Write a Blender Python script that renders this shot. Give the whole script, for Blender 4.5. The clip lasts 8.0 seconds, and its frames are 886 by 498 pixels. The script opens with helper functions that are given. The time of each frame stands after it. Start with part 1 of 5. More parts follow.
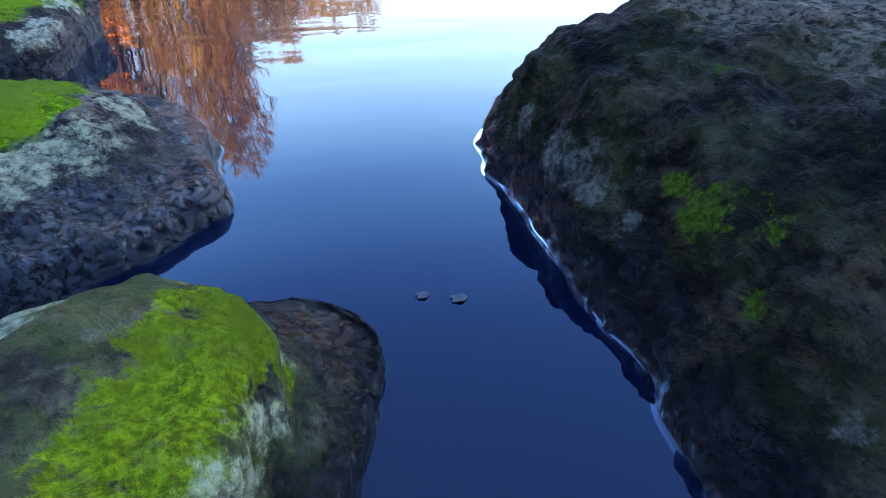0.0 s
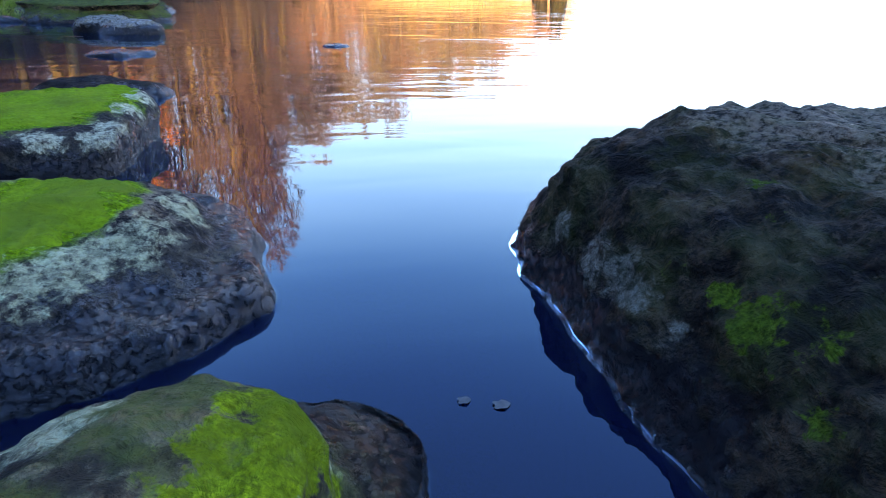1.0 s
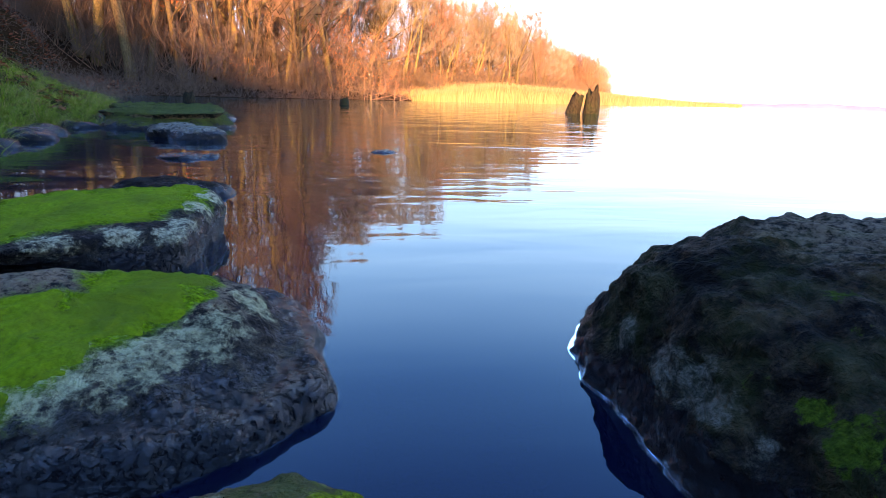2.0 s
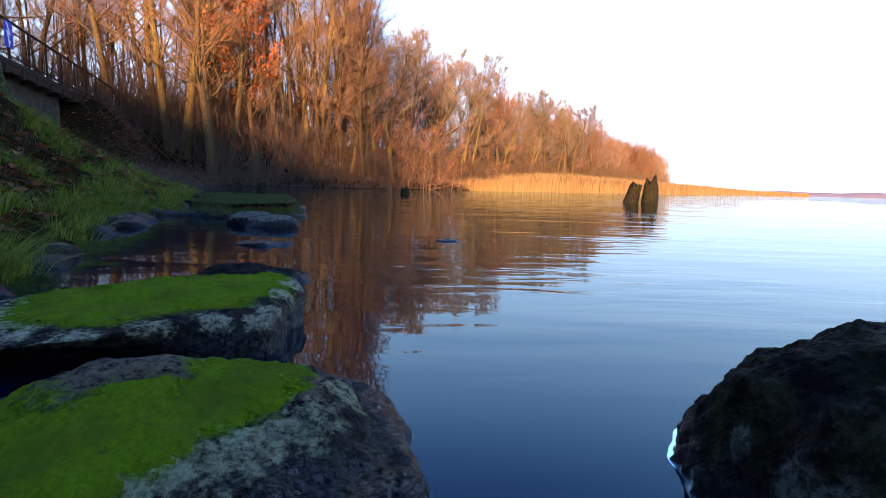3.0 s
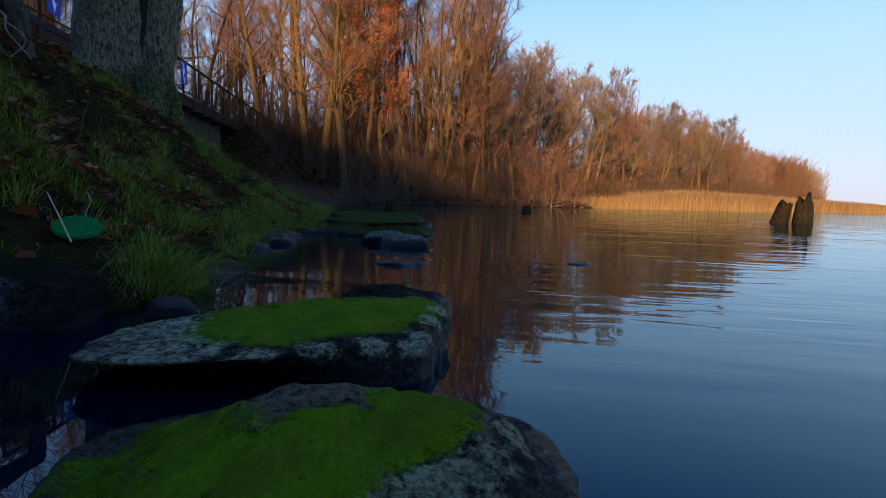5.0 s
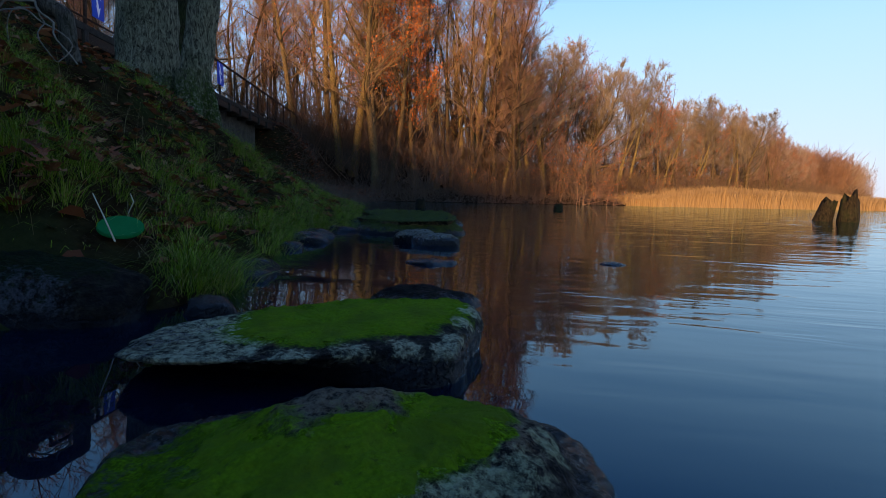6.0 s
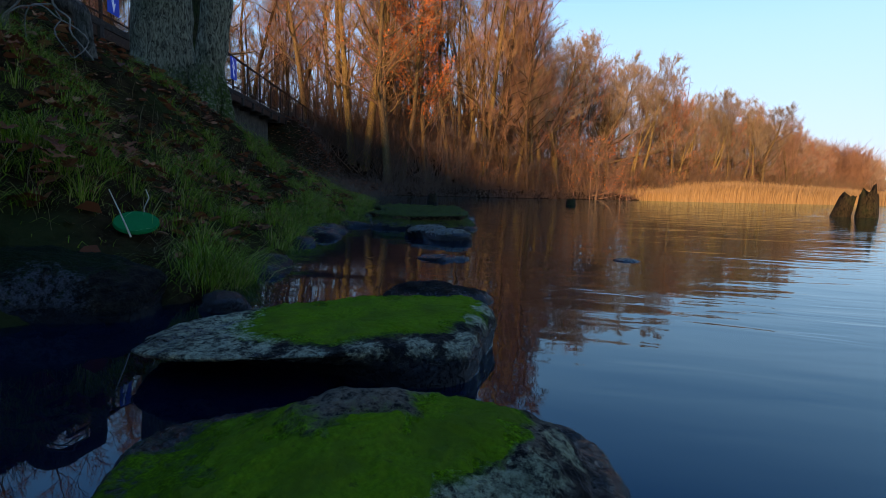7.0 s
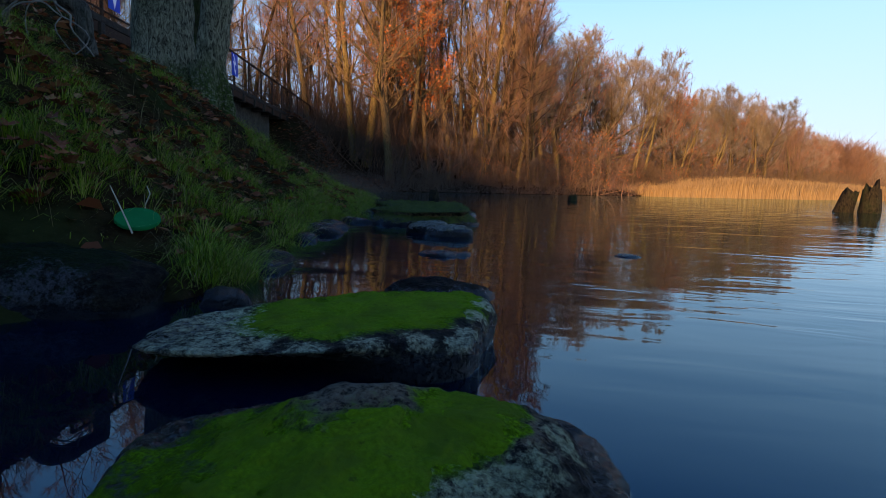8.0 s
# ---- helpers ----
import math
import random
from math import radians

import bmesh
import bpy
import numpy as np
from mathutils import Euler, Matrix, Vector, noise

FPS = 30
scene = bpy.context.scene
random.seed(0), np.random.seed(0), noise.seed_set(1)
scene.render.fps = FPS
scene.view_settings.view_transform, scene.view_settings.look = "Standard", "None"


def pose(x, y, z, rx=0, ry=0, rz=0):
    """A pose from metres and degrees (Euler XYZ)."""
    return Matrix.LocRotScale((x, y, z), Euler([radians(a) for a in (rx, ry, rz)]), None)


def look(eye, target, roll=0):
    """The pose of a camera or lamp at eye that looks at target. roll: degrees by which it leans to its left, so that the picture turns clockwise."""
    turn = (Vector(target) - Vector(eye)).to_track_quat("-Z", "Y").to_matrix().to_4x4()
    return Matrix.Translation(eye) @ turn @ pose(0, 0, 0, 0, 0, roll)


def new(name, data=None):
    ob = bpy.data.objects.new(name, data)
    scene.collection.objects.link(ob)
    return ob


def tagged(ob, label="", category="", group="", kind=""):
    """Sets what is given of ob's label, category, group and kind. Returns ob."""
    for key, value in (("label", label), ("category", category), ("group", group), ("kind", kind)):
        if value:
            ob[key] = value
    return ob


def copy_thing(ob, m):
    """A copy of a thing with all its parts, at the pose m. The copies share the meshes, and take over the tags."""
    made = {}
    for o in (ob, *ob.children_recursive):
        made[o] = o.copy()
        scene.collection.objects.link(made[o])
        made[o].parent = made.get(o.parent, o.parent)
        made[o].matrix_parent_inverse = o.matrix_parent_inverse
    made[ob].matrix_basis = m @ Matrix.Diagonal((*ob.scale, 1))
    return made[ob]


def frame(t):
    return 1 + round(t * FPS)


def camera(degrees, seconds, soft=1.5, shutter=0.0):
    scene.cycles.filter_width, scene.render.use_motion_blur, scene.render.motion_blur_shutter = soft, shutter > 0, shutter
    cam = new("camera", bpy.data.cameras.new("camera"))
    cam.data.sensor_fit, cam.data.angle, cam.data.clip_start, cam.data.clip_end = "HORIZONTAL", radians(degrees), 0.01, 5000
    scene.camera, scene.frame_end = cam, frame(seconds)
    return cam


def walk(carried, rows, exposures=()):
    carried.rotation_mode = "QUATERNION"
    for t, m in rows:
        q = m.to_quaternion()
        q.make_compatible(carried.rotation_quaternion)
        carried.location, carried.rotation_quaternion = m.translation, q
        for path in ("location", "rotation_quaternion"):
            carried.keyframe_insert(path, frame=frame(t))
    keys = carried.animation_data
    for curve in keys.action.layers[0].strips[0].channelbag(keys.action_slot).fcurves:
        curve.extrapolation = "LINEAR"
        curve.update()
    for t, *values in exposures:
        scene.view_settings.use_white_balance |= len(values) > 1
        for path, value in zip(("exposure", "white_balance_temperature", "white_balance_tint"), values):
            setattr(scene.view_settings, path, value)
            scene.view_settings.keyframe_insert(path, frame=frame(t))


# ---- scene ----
cam = camera(78.1, 8.0, soft=0.6)
PATH = [
    (0, (0.146, -0.046, 0.256), (0.52, 1.539, -0.906), 1.3),
    (0.5, (0.135, -0.044, 0.259), (0.505, 1.64, -0.756), 1.6),
    (1, (0.128, -0.043, 0.264), (0.463, 1.727, -0.605), 1.5),
    (1.5, (0.114, -0.045, 0.263), (0.4, 1.806, -0.44), 1.6),
    (1.7, (0.106, -0.044, 0.264), (0.374, 1.834, -0.371), 1.7),
    (2.8, (0.069, -0.048, 0.276), (0.142, 1.93, -0.008), 1.8),
    (3, (0.057, -0.045, 0.276), (0.084, 1.941, 0.045), 1.7),
    (3.5, (0.037, -0.047, 0.282), (-0.057, 1.944, 0.111), 1.7),
    (4, (0.02, -0.042, 0.288), (-0.191, 1.939, 0.115), 1.7),
    (4.5, (0.009, -0.043, 0.291), (-0.314, 1.922, 0.114), 1.7),
    (5, (0.002, -0.043, 0.297), (-0.403, 1.908, 0.115), 1.7),
    (5.2, (0.0, -0.043, 0.299), (-0.433, 1.901, 0.114), 1.7),
    (6.3, (-0.004, -0.042, 0.309), (-0.535, 1.876, 0.110), 1.6),
    (6.5, (-0.005, -0.043, 0.311), (-0.546, 1.871, 0.106), 1.6),
    (7, (-0.008, -0.039, 0.311), (-0.559, 1.872, 0.095), 1.7),
    (7.5, (-0.006, -0.041, 0.31), (-0.562, 1.867, 0.087), 1.6),
    (8, (-0.006, -0.038, 0.31), (-0.562, 1.869, 0.08), 1.6),
]

EXPOSURES = [(0.0, 4.58, 7700, 32), (1.0, 4.48, 7650, 31), (1.7, 4.12, 7500, 30), (2.8, 2.95, 7100, 28), (3.5, 2.40, 6950, 25), (4.0, 2.04, 6800, 22), (4.5, 1.83, 6700, 20), (5.2, 1.75, 6600, 18), (6.3, 1.86, 6650, 17), (8.0, 1.93, 6650, 17)]
walk(cam, [(t, look(eye, target, roll)) for t, eye, target, roll in PATH], EXPOSURES)

# ---- light: clear sky, low sun behind the land ----
SUN_ELEVATION, SUN_AZIMUTH = radians(9.3), radians(184.0)   # azimuth clockwise from +y
sun_way = Vector((math.sin(SUN_AZIMUTH) * math.cos(SUN_ELEVATION), math.cos(SUN_AZIMUTH) * math.cos(SUN_ELEVATION), math.sin(SUN_ELEVATION)))
HAZE = ((0.0, (1.52, 1.62, 1.95)), (0.09, (1.50, 1.92, 2.35)), (0.26, (1.14, 1.95, 2.70)), (0.37, (0.74, 1.64, 2.80)), (0.48, (0.32, 1.18, 2.75)), (0.65, (0.09, 0.55, 2.05)), (0.95, (0.03, 0.24, 1.25)))   # height and colour
world = bpy.data.worlds.new("world")
scene.world = world
world.use_nodes = True
sky = world.node_tree.nodes.new("ShaderNodeTexSky")
sky.sky_type = "NISHITA"
sky.sun_disc = False
sky.sun_elevation, sky.sun_rotation = SUN_ELEVATION, SUN_AZIMUTH
sky.air_density, sky.dust_density, sky.ozone_density = 1.0, 0.3, 2.8
background = world.node_tree.nodes["Background"]
background.inputs["Strength"].default_value = 0.13
# thin haze evens the sky out between horizon and zenith
haze = world.node_tree.nodes.new("ShaderNodeGamma")
haze.inputs["Gamma"].default_value = 0.80
veil = world.node_tree.nodes.new("ShaderNodeMixRGB")
veil.inputs["Fac"].default_value = 0.25
veil.inputs["Color2"].default_value = (0.50, 0.80, 2.1, 1)
clear_air = world.node_tree.nodes.new("ShaderNodeHueSaturation")
clear_air.inputs["Saturation"].default_value = 1.25
clear_air.inputs["Hue"].default_value = 0.505
world.node_tree.links.new(sky.outputs["Color"], haze.inputs["Color"])
world.node_tree.links.new(haze.outputs["Color"], veil.inputs["Color1"])
world.node_tree.links.new(veil.outputs["Color"], clear_air.inputs["Color"])
# pale winter haze low over the horizon
sky_way = world.node_tree.nodes.new("ShaderNodeTexCoord")
sky_height = world.node_tree.nodes.new("ShaderNodeSeparateXYZ")
haze_colour = world.node_tree.nodes.new("ShaderNodeValToRGB")
haze_share = world.node_tree.nodes.new("ShaderNodeMapRange")
hazy_air = world.node_tree.nodes.new("ShaderNodeMixRGB")
haze_colour.color_ramp.interpolation = "B_SPLINE"
for place, colour in HAZE:
    stop = haze_colour.color_ramp.elements.new(place) if place else haze_colour.color_ramp.elements[0]
    stop.color = (*[c * 0.25 for c in colour], 1)
haze_colour.color_ramp.elements.remove(haze_colour.color_ramp.elements[-1])
haze_gain = world.node_tree.nodes.new("ShaderNodeMixRGB")
haze_gain.blend_type = "MULTIPLY"
haze_gain.inputs["Fac"].default_value = 1.0
haze_gain.inputs["Color2"].default_value = (4, 4, 4, 1)
haze_share.interpolation_type = "SMOOTHSTEP"
haze_share.inputs["From Min"].default_value, haze_share.inputs["From Max"].default_value = 0.45, 1.0
haze_share.inputs["To Min"].default_value, haze_share.inputs["To Max"].default_value = 0.88, 0.0
world.node_tree.links.new(sky_way.outputs["Generated"], sky_height.inputs[0])
world.node_tree.links.new(sky_height.outputs[2], haze_colour.inputs[0])
world.node_tree.links.new(sky_height.outputs[2], haze_share.inputs["Value"])
world.node_tree.links.new(haze_colour.outputs["Color"], haze_gain.inputs["Color1"])
world.node_tree.links.new(haze_share.outputs[0], hazy_air.inputs["Fac"])
world.node_tree.links.new(clear_air.outputs["Color"], hazy_air.inputs["Color1"])
world.node_tree.links.new(haze_gain.outputs["Color"], hazy_air.inputs["Color2"])
world.node_tree.links.new(hazy_air.outputs["Color"], background.inputs["Color"])

sun = new("sun", bpy.data.lights.new("sun", "SUN"))
sun.data.energy, sun.data.angle, sun.data.color = 2.9, radians(3.5), (1.0, 0.62, 0.31)
sun.matrix_world = look(sun_way * 50, (0, 0, 0))


# ---- materials ----
class Nodes:
    """A material and short ways to add nodes to it."""

    def __init__(self, name):
        self.mat = bpy.data.materials.new(name)
        self.mat.use_nodes = True
        self.tree = self.mat.node_tree
        self.bsdf = self.tree.nodes["Principled BSDF"]
        self.out = self.tree.nodes["Material Output"]

    def node(self, kind, **values):
        n = self.tree.nodes.new(kind)
        for key, value in values.items():
            setattr(n, key, value)
        return n

    def link(self, a, b):
        if isinstance(a, (int, float)):
            b.default_value = a
        elif isinstance(a, tuple):
            b.default_value = (*a, 1.0) if len(a) == 3 and b.type == "RGBA" else a
        else:
            self.tree.links.new(a, b)

    def place(self, kind="Object", scale=(1, 1, 1)):
        c = self.node("ShaderNodeTexCoord")
        m = self.node("ShaderNodeMapping")
        m.inputs["Scale"].default_value = scale
        self.link(c.outputs[kind], m.inputs["Vector"])
        return m.outputs["Vector"]

    def noise(self, where, scale, detail=6.0, rough=0.6, distortion=0.0):
        n = self.node("ShaderNodeTexNoise")
        n.inputs["Scale"].default_value, n.inputs["Detail"].default_value = scale, detail
        n.inputs["Roughness"].default_value, n.inputs["Distortion"].default_value = rough, distortion
        self.link(where, n.inputs["Vector"])
        return n.outputs["Fac"]

    def math(self, op, a, b=0.0, c=0.0, clamp=False):
        n = self.node("ShaderNodeMath", operation=op, use_clamp=clamp)
        for v, socket in zip((a, b, c), n.inputs):
            self.link(v, socket)
        return n.outputs[0]

    def step(self, v, low, high):
        n = self.node("ShaderNodeMapRange", interpolation_type="SMOOTHSTEP")
        self.link(v, n.inputs["Value"])
        n.inputs["From Min"].default_value, n.inputs["From Max"].default_value = low, high
        return n.outputs["Result"]

    def mix(self, f, a, b, blend="MIX"):
        n = self.node("ShaderNodeMix", data_type="RGBA", blend_type=blend)
        self.link(f, n.inputs[0])
        self.link(a, n.inputs[6])
        self.link(b, n.inputs[7])
        return n.outputs[2]

    def bump(self, height, strength, distance, normal=None):
        n = self.node("ShaderNodeBump")
        n.inputs["Strength"].default_value, n.inputs["Distance"].default_value = strength, distance
        self.link(height, n.inputs["Height"])
        if normal is not None:
            self.link(normal, n.inputs["Normal"])
        return n.outputs["Normal"]

    def done(self, colour, rough, normal=None):
        self.link(colour, self.bsdf.inputs["Base Color"])
        self.link(rough, self.bsdf.inputs["Roughness"])
        if normal is not None:
            self.link(normal, self.bsdf.inputs["Normal"])
        return self.mat


def stone_material(name, dark, light, moss, spots, pale=(), blush=(), wet_to=0.04, seed=0.0, dull=0.0, rag=1.0, gloss=0.20, crust=(0.44, 0.41, 0.22)):
    """Granite, black and glossy near the water: moss cushions round the spots (x, y, z, radius), pale lichen crust and dry lilac patches round others."""
    n = Nodes(name)
    geo = n.node("ShaderNodeNewGeometry")
    split = n.node("ShaderNodeSeparateXYZ")
    n.link(geo.outputs["Position"], split.inputs[0])
    up = n.node("ShaderNodeSeparateXYZ")
    n.link(geo.outputs["Normal"], up.inputs[0])
    where = n.node("ShaderNodeVectorMath", operation="ADD")
    n.link(geo.outputs["Position"], where.inputs[0])
    where.inputs[1].default_value = (seed, seed * 1.7, seed * 0.6)
    where = where.outputs[0]
    big, mid, fine = n.noise(where, 7, 5, 0.6), n.noise(where, 28, 8, 0.68), n.noise(where, 110, 6, 0.72)
    grit, blot = n.noise(where, 420, 3, 0.6), n.noise(where, 15, 7, 0.72, 0.6)
    ragged = n.math("MULTIPLY", n.math("SUBTRACT", big, 0.5), 0.7)
    ragged = n.math("ADD", ragged, n.math("MULTIPLY", n.math("SUBTRACT", mid, 0.5), 1.9))
    ragged = n.math("ADD", ragged, n.math("MULTIPLY", n.math("SUBTRACT", fine, 0.5), 1.4))

    def patches(places, torn):
        m = None
        for x, y, h, r in places:
            away = n.node("ShaderNodeVectorMath", operation="DISTANCE")
            n.link(geo.outputs["Position"], away.inputs[0])
            away.inputs[1].default_value = (x, y, h)
            v = n.math("MULTIPLY_ADD", away.outputs["Value"], -1.0 / r, 1.0)
            m = v if m is None else n.math("MAXIMUM", m, v)
        return n.math("MULTIPLY_ADD", ragged, torn, m)

    dark, light = (dark[0] * 1.2, dark[1], dark[2] * 0.85), (light[0] * 1.2, light[1], light[2] * 0.70)
    rock = n.mix(n.step(mid, 0.40, 0.62), dark, light)
    rock = n.mix(n.math("MULTIPLY", n.step(blot, 0.52, 0.64), 0.6), rock, (light[0] * 1.5, light[1] * 1.15, light[2] * 0.85))
    rock = n.mix(n.math("MULTIPLY", n.step(fine, 0.54, 0.70), 0.42), rock, tuple(min(1, c * 2.6) for c in light))
    # hollows of the fine relief go near black, their small shadows painted in
    rock = n.mix(n.math("MULTIPLY", n.step(fine, 0.50, 0.36), 0.80), rock, (0.0025, 0.0025, 0.0025))
    rock = n.mix(n.math("MULTIPLY", n.step(blot, 0.50, 0.40), 0.85), rock, tuple(c * 0.6 for c in dark))
    z = n.math("ADD", split.outputs[2], n.math("MULTIPLY", n.math("SUBTRACT", big, 0.5), 0.06))
    z = n.math("ADD", z, n.math("MULTIPLY", n.math("SUBTRACT", mid, 0.5), 0.05))
    z = n.math("ADD", z, n.math("MULTIPLY", n.math("SUBTRACT", fine, 0.5), 0.02))
    if blush:
        dry = n.math("MULTIPLY", n.step(patches(blush, 0.8), -0.1, 0.5), n.step(fine, 0.36, 0.60))
        rock = n.mix(n.math("MULTIPLY", dry, 0.62), rock, (0.27, 0.195, 0.125))
    if dull:
        algae = n.math("MULTIPLY", n.step(n.noise(where, 18, 7, 0.7), 0.42, 0.62), dull)
        rock = n.mix(algae, rock, (0.075, 0.085, 0.018))
    # moss cushions
    m = patches(spots, rag)
    mask = n.math("MULTIPLY", n.step(m, -0.12, 0.26), n.step(up.outputs[2], 0.0, 0.35))
    mask = n.math("MULTIPLY", mask, n.math("MULTIPLY_ADD", n.step(n.noise(where, 40, 6, 0.7), 0.36, 0.48), 0.32, 0.68))
    mask = n.math("MULTIPLY", mask, n.step(z, wet_to - 0.028, wet_to - 0.010))
    tuft = n.noise(where, 260, 4, 0.7)
    green = n.mix(n.step(tuft, 0.35, 0.7), tuple(c * 0.45 for c in moss), tuple(min(1, c * 1.4) for c in moss))
    green = n.mix(n.step(n.noise(where, 16, 6, 0.65), 0.46, 0.66), green, tuple(c * f for c, f in zip(moss, (0.6, 0.6, 0.8))))
    colour = n.mix(mask, rock, green)
    # pale lichen crust
    if pale:
        rim = n.math("MULTIPLY", n.step(patches(pale, 0.9), -0.05, 0.45), n.step(n.noise(where, 60, 8, 0.75), 0.38, 0.56))
        rim = n.math("MULTIPLY", rim, n.math("MULTIPLY_ADD", n.step(fine, 0.38, 0.6), 0.45, 0.42))
        colour = n.mix(rim, colour, crust)
    # wet foot
    wet = n.step(z, wet_to + 0.010, wet_to - 0.010)
    wet = n.math("MULTIPLY", wet, n.math("SUBTRACT", 1.0, mask))
    colour = n.mix(n.math("MULTIPLY", wet, 0.95), colour, (0.005, 0.005, 0.006))
    broken_sheen = n.step(n.noise(where, 170, 5, 0.75, 0.3), 0.38, 0.68)   # noise breaks up the sheen, in place of shadowed pits
    n.link(n.math("MULTIPLY_ADD", n.math("MULTIPLY", wet, broken_sheen), gloss * 2.2, 0.05), n.bsdf.inputs["Specular IOR Level"])
    rough = n.math("SUBTRACT", n.math("ADD", 0.75, n.math("MULTIPLY", mask, 0.25)), n.math("MULTIPLY", wet, 0.55))
    crag = n.noise(where, 55, 5, 0.65, 0.8)
    height = n.math("ADD", n.math("MULTIPLY", mid, n.math("MULTIPLY_ADD", wet, -0.012, 0.024)), n.math("MULTIPLY", fine, n.math("MULTIPLY_ADD", mask, -0.004, 0.0095)))
    height = n.math("ADD", height, n.math("MULTIPLY", n.math("ABSOLUTE", n.math("SUBTRACT", crag, 0.5)), n.math("MULTIPLY_ADD", wet, -0.012, 0.034)))
    height = n.math("ADD", height, n.math("MULTIPLY", grit, n.math("MULTIPLY_ADD", wet, 0.0016, 0.0016)))
    return n.done(colour, rough, n.bump(height, 1.0, 1.0))


def moss_material(name, moss):
    """Velvety moss: fine pile, soft olive and bright blotches, bare dark pinholes."""
    n = Nodes(name)
    w = n.place("Object")
    pile, patch, mid, blot = n.noise(w, 210, 5, 0.75), n.noise(w, 13, 6, 0.65), n.noise(w, 55, 7, 0.7), n.noise(w, 28, 5, 0.6, 0.5)
    green = n.mix(n.step(pile, 0.30, 0.72), tuple(c * 0.66 for c in moss), tuple(min(1, c * 1.22) for c in moss))
    green = n.mix(n.step(patch, 0.38, 0.70), green, (moss[0] * 0.72, moss[1] * 0.62, moss[2] * 1.6))
    green = n.mix(n.math("MULTIPLY", n.step(blot, 0.54, 0.66), 0.5), green, (moss[0] * 1.15, moss[1] * 0.95, moss[2] * 1.2))
    green = n.mix(n.math("MULTIPLY", n.step(mid, 0.60, 0.70), 0.75), green, (moss[0] * 0.35, moss[1] * 0.27, moss[2] * 1.8))
    n.bsdf.inputs["Specular IOR Level"].default_value = 0.05
    height = n.math("ADD", n.math("MULTIPLY", pile, 0.35), n.math("MULTIPLY_ADD", mid, -1.0, n.math("MULTIPLY", blot, 0.8)))
    return n.done(green, 1.0, n.bump(height, 1.0, 0.006))


def bark_material(name, dark, light, green=0.0, foot=0.0):
    """Ridged bark; green: how much algae, foot: how high moss climbs from the root."""
    n = Nodes(name)
    w = n.place("Object", (1, 1, 0.34))
    ridges, blot = n.noise(w, 38, 9, 0.74, 0.9), n.noise(n.place("Object"), 2.2, 4, 0.6)
    colour = n.mix(n.step(ridges, 0.35, 0.65), dark, light)
    colour = n.mix(n.math("MULTIPLY", n.step(blot, 0.45, 0.68), green), colour, (0.025, 0.036, 0.011))
    if foot:
        split = n.node("ShaderNodeSeparateXYZ")
        n.link(n.place("Object"), split.inputs[0])
        climb = n.math("MULTIPLY_ADD", n.noise(n.place("Object"), 5, 6, 0.7), foot * 1.6, split.outputs[2])
        cover = n.math("MULTIPLY", n.step(climb, foot * 1.6, foot * 0.9), n.step(n.noise(n.place("Object"), 30, 5, 0.7), 0.38, 0.55))
        colour = n.mix(cover, colour, n.mix(n.step(n.noise(n.place("Object"), 90, 4, 0.7), 0.4, 0.65), (0.018, 0.032, 0.005), (0.055, 0.085, 0.010)))
    n.bsdf.inputs["Specular IOR Level"].default_value = 0.12
    return n.done(colour, 0.95, n.bump(ridges, 1.0, 0.05))


def twig_material(name, a, b):
    n = Nodes(name)
    g = n.node("ShaderNodeNewGeometry")
    o = n.node("ShaderNodeObjectInfo")
    r = n.math("ADD", n.math("MULTIPLY", g.outputs["Random Per Island"], 0.6), n.math("MULTIPLY", o.outputs["Random"], 0.4))
    return n.done(n.mix(r, a, b), 0.85)


def blade_material(name, a, b, c, soft=0.25):
    """Thin leaves that let some light through."""
    n = Nodes(name)
    g = n.node("ShaderNodeNewGeometry")
    r = g.outputs["Random Per Island"]
    colour = n.mix(n.step(r, 0.7, 0.95), n.mix(n.step(r, 0.0, 0.7), a, b), c)
    n.bsdf.inputs["Specular IOR Level"].default_value = 0.1
    n.done(colour, 0.7)
    t = n.node("ShaderNodeBsdfTranslucent")
    n.link(colour, t.inputs["Color"])
    m = n.node("ShaderNodeMixShader")
    m.inputs[0].default_value = soft
    n.link(n.bsdf.outputs[0], m.inputs[1])
    n.link(t.outputs[0], m.inputs[2])
    n.link(m.outputs[0], n.out.inputs["Surface"])
    return n.mat


def ground_material():
    n = Nodes("bank_soil")
    w = n.place("Object")
    big, mid, fine = n.noise(w, 0.9, 5, 0.6), n.noise(w, 7, 8, 0.7), n.noise(w, 60, 6, 0.7)
    soil = n.mix(n.step(mid, 0.35, 0.65), (0.009, 0.006, 0.003), (0.040, 0.023, 0.011))
    soil = n.mix(n.step(fine, 0.55, 0.75), soil, (0.055, 0.032, 0.019))
    soil = n.mix(n.math("MULTIPLY", n.step(n.math("ADD", big, n.math("MULTIPLY", mid, 0.4)), 0.62, 0.85), 0.7), soil, (0.016, 0.026, 0.007))
    n.bsdf.inputs["Specular IOR Level"].default_value = 0.0
    split = n.node("ShaderNodeSeparateXYZ")
    n.link(w, split.inputs[0])
    floor = n.mix(n.step(fine, 0.4, 0.6), (0.014, 0.008, 0.005), (0.040, 0.021, 0.012))
    soil = n.mix(n.math("MULTIPLY", n.step(split.outputs[1], 20, 24), 0.9), soil, floor)   # leaf-strewn floor of the wood, darkened for the shade there
    return n.done(soil, 0.95, n.bump(n.math("ADD", mid, n.math("MULTIPLY", fine, 0.4)), 0.8, 0.05))


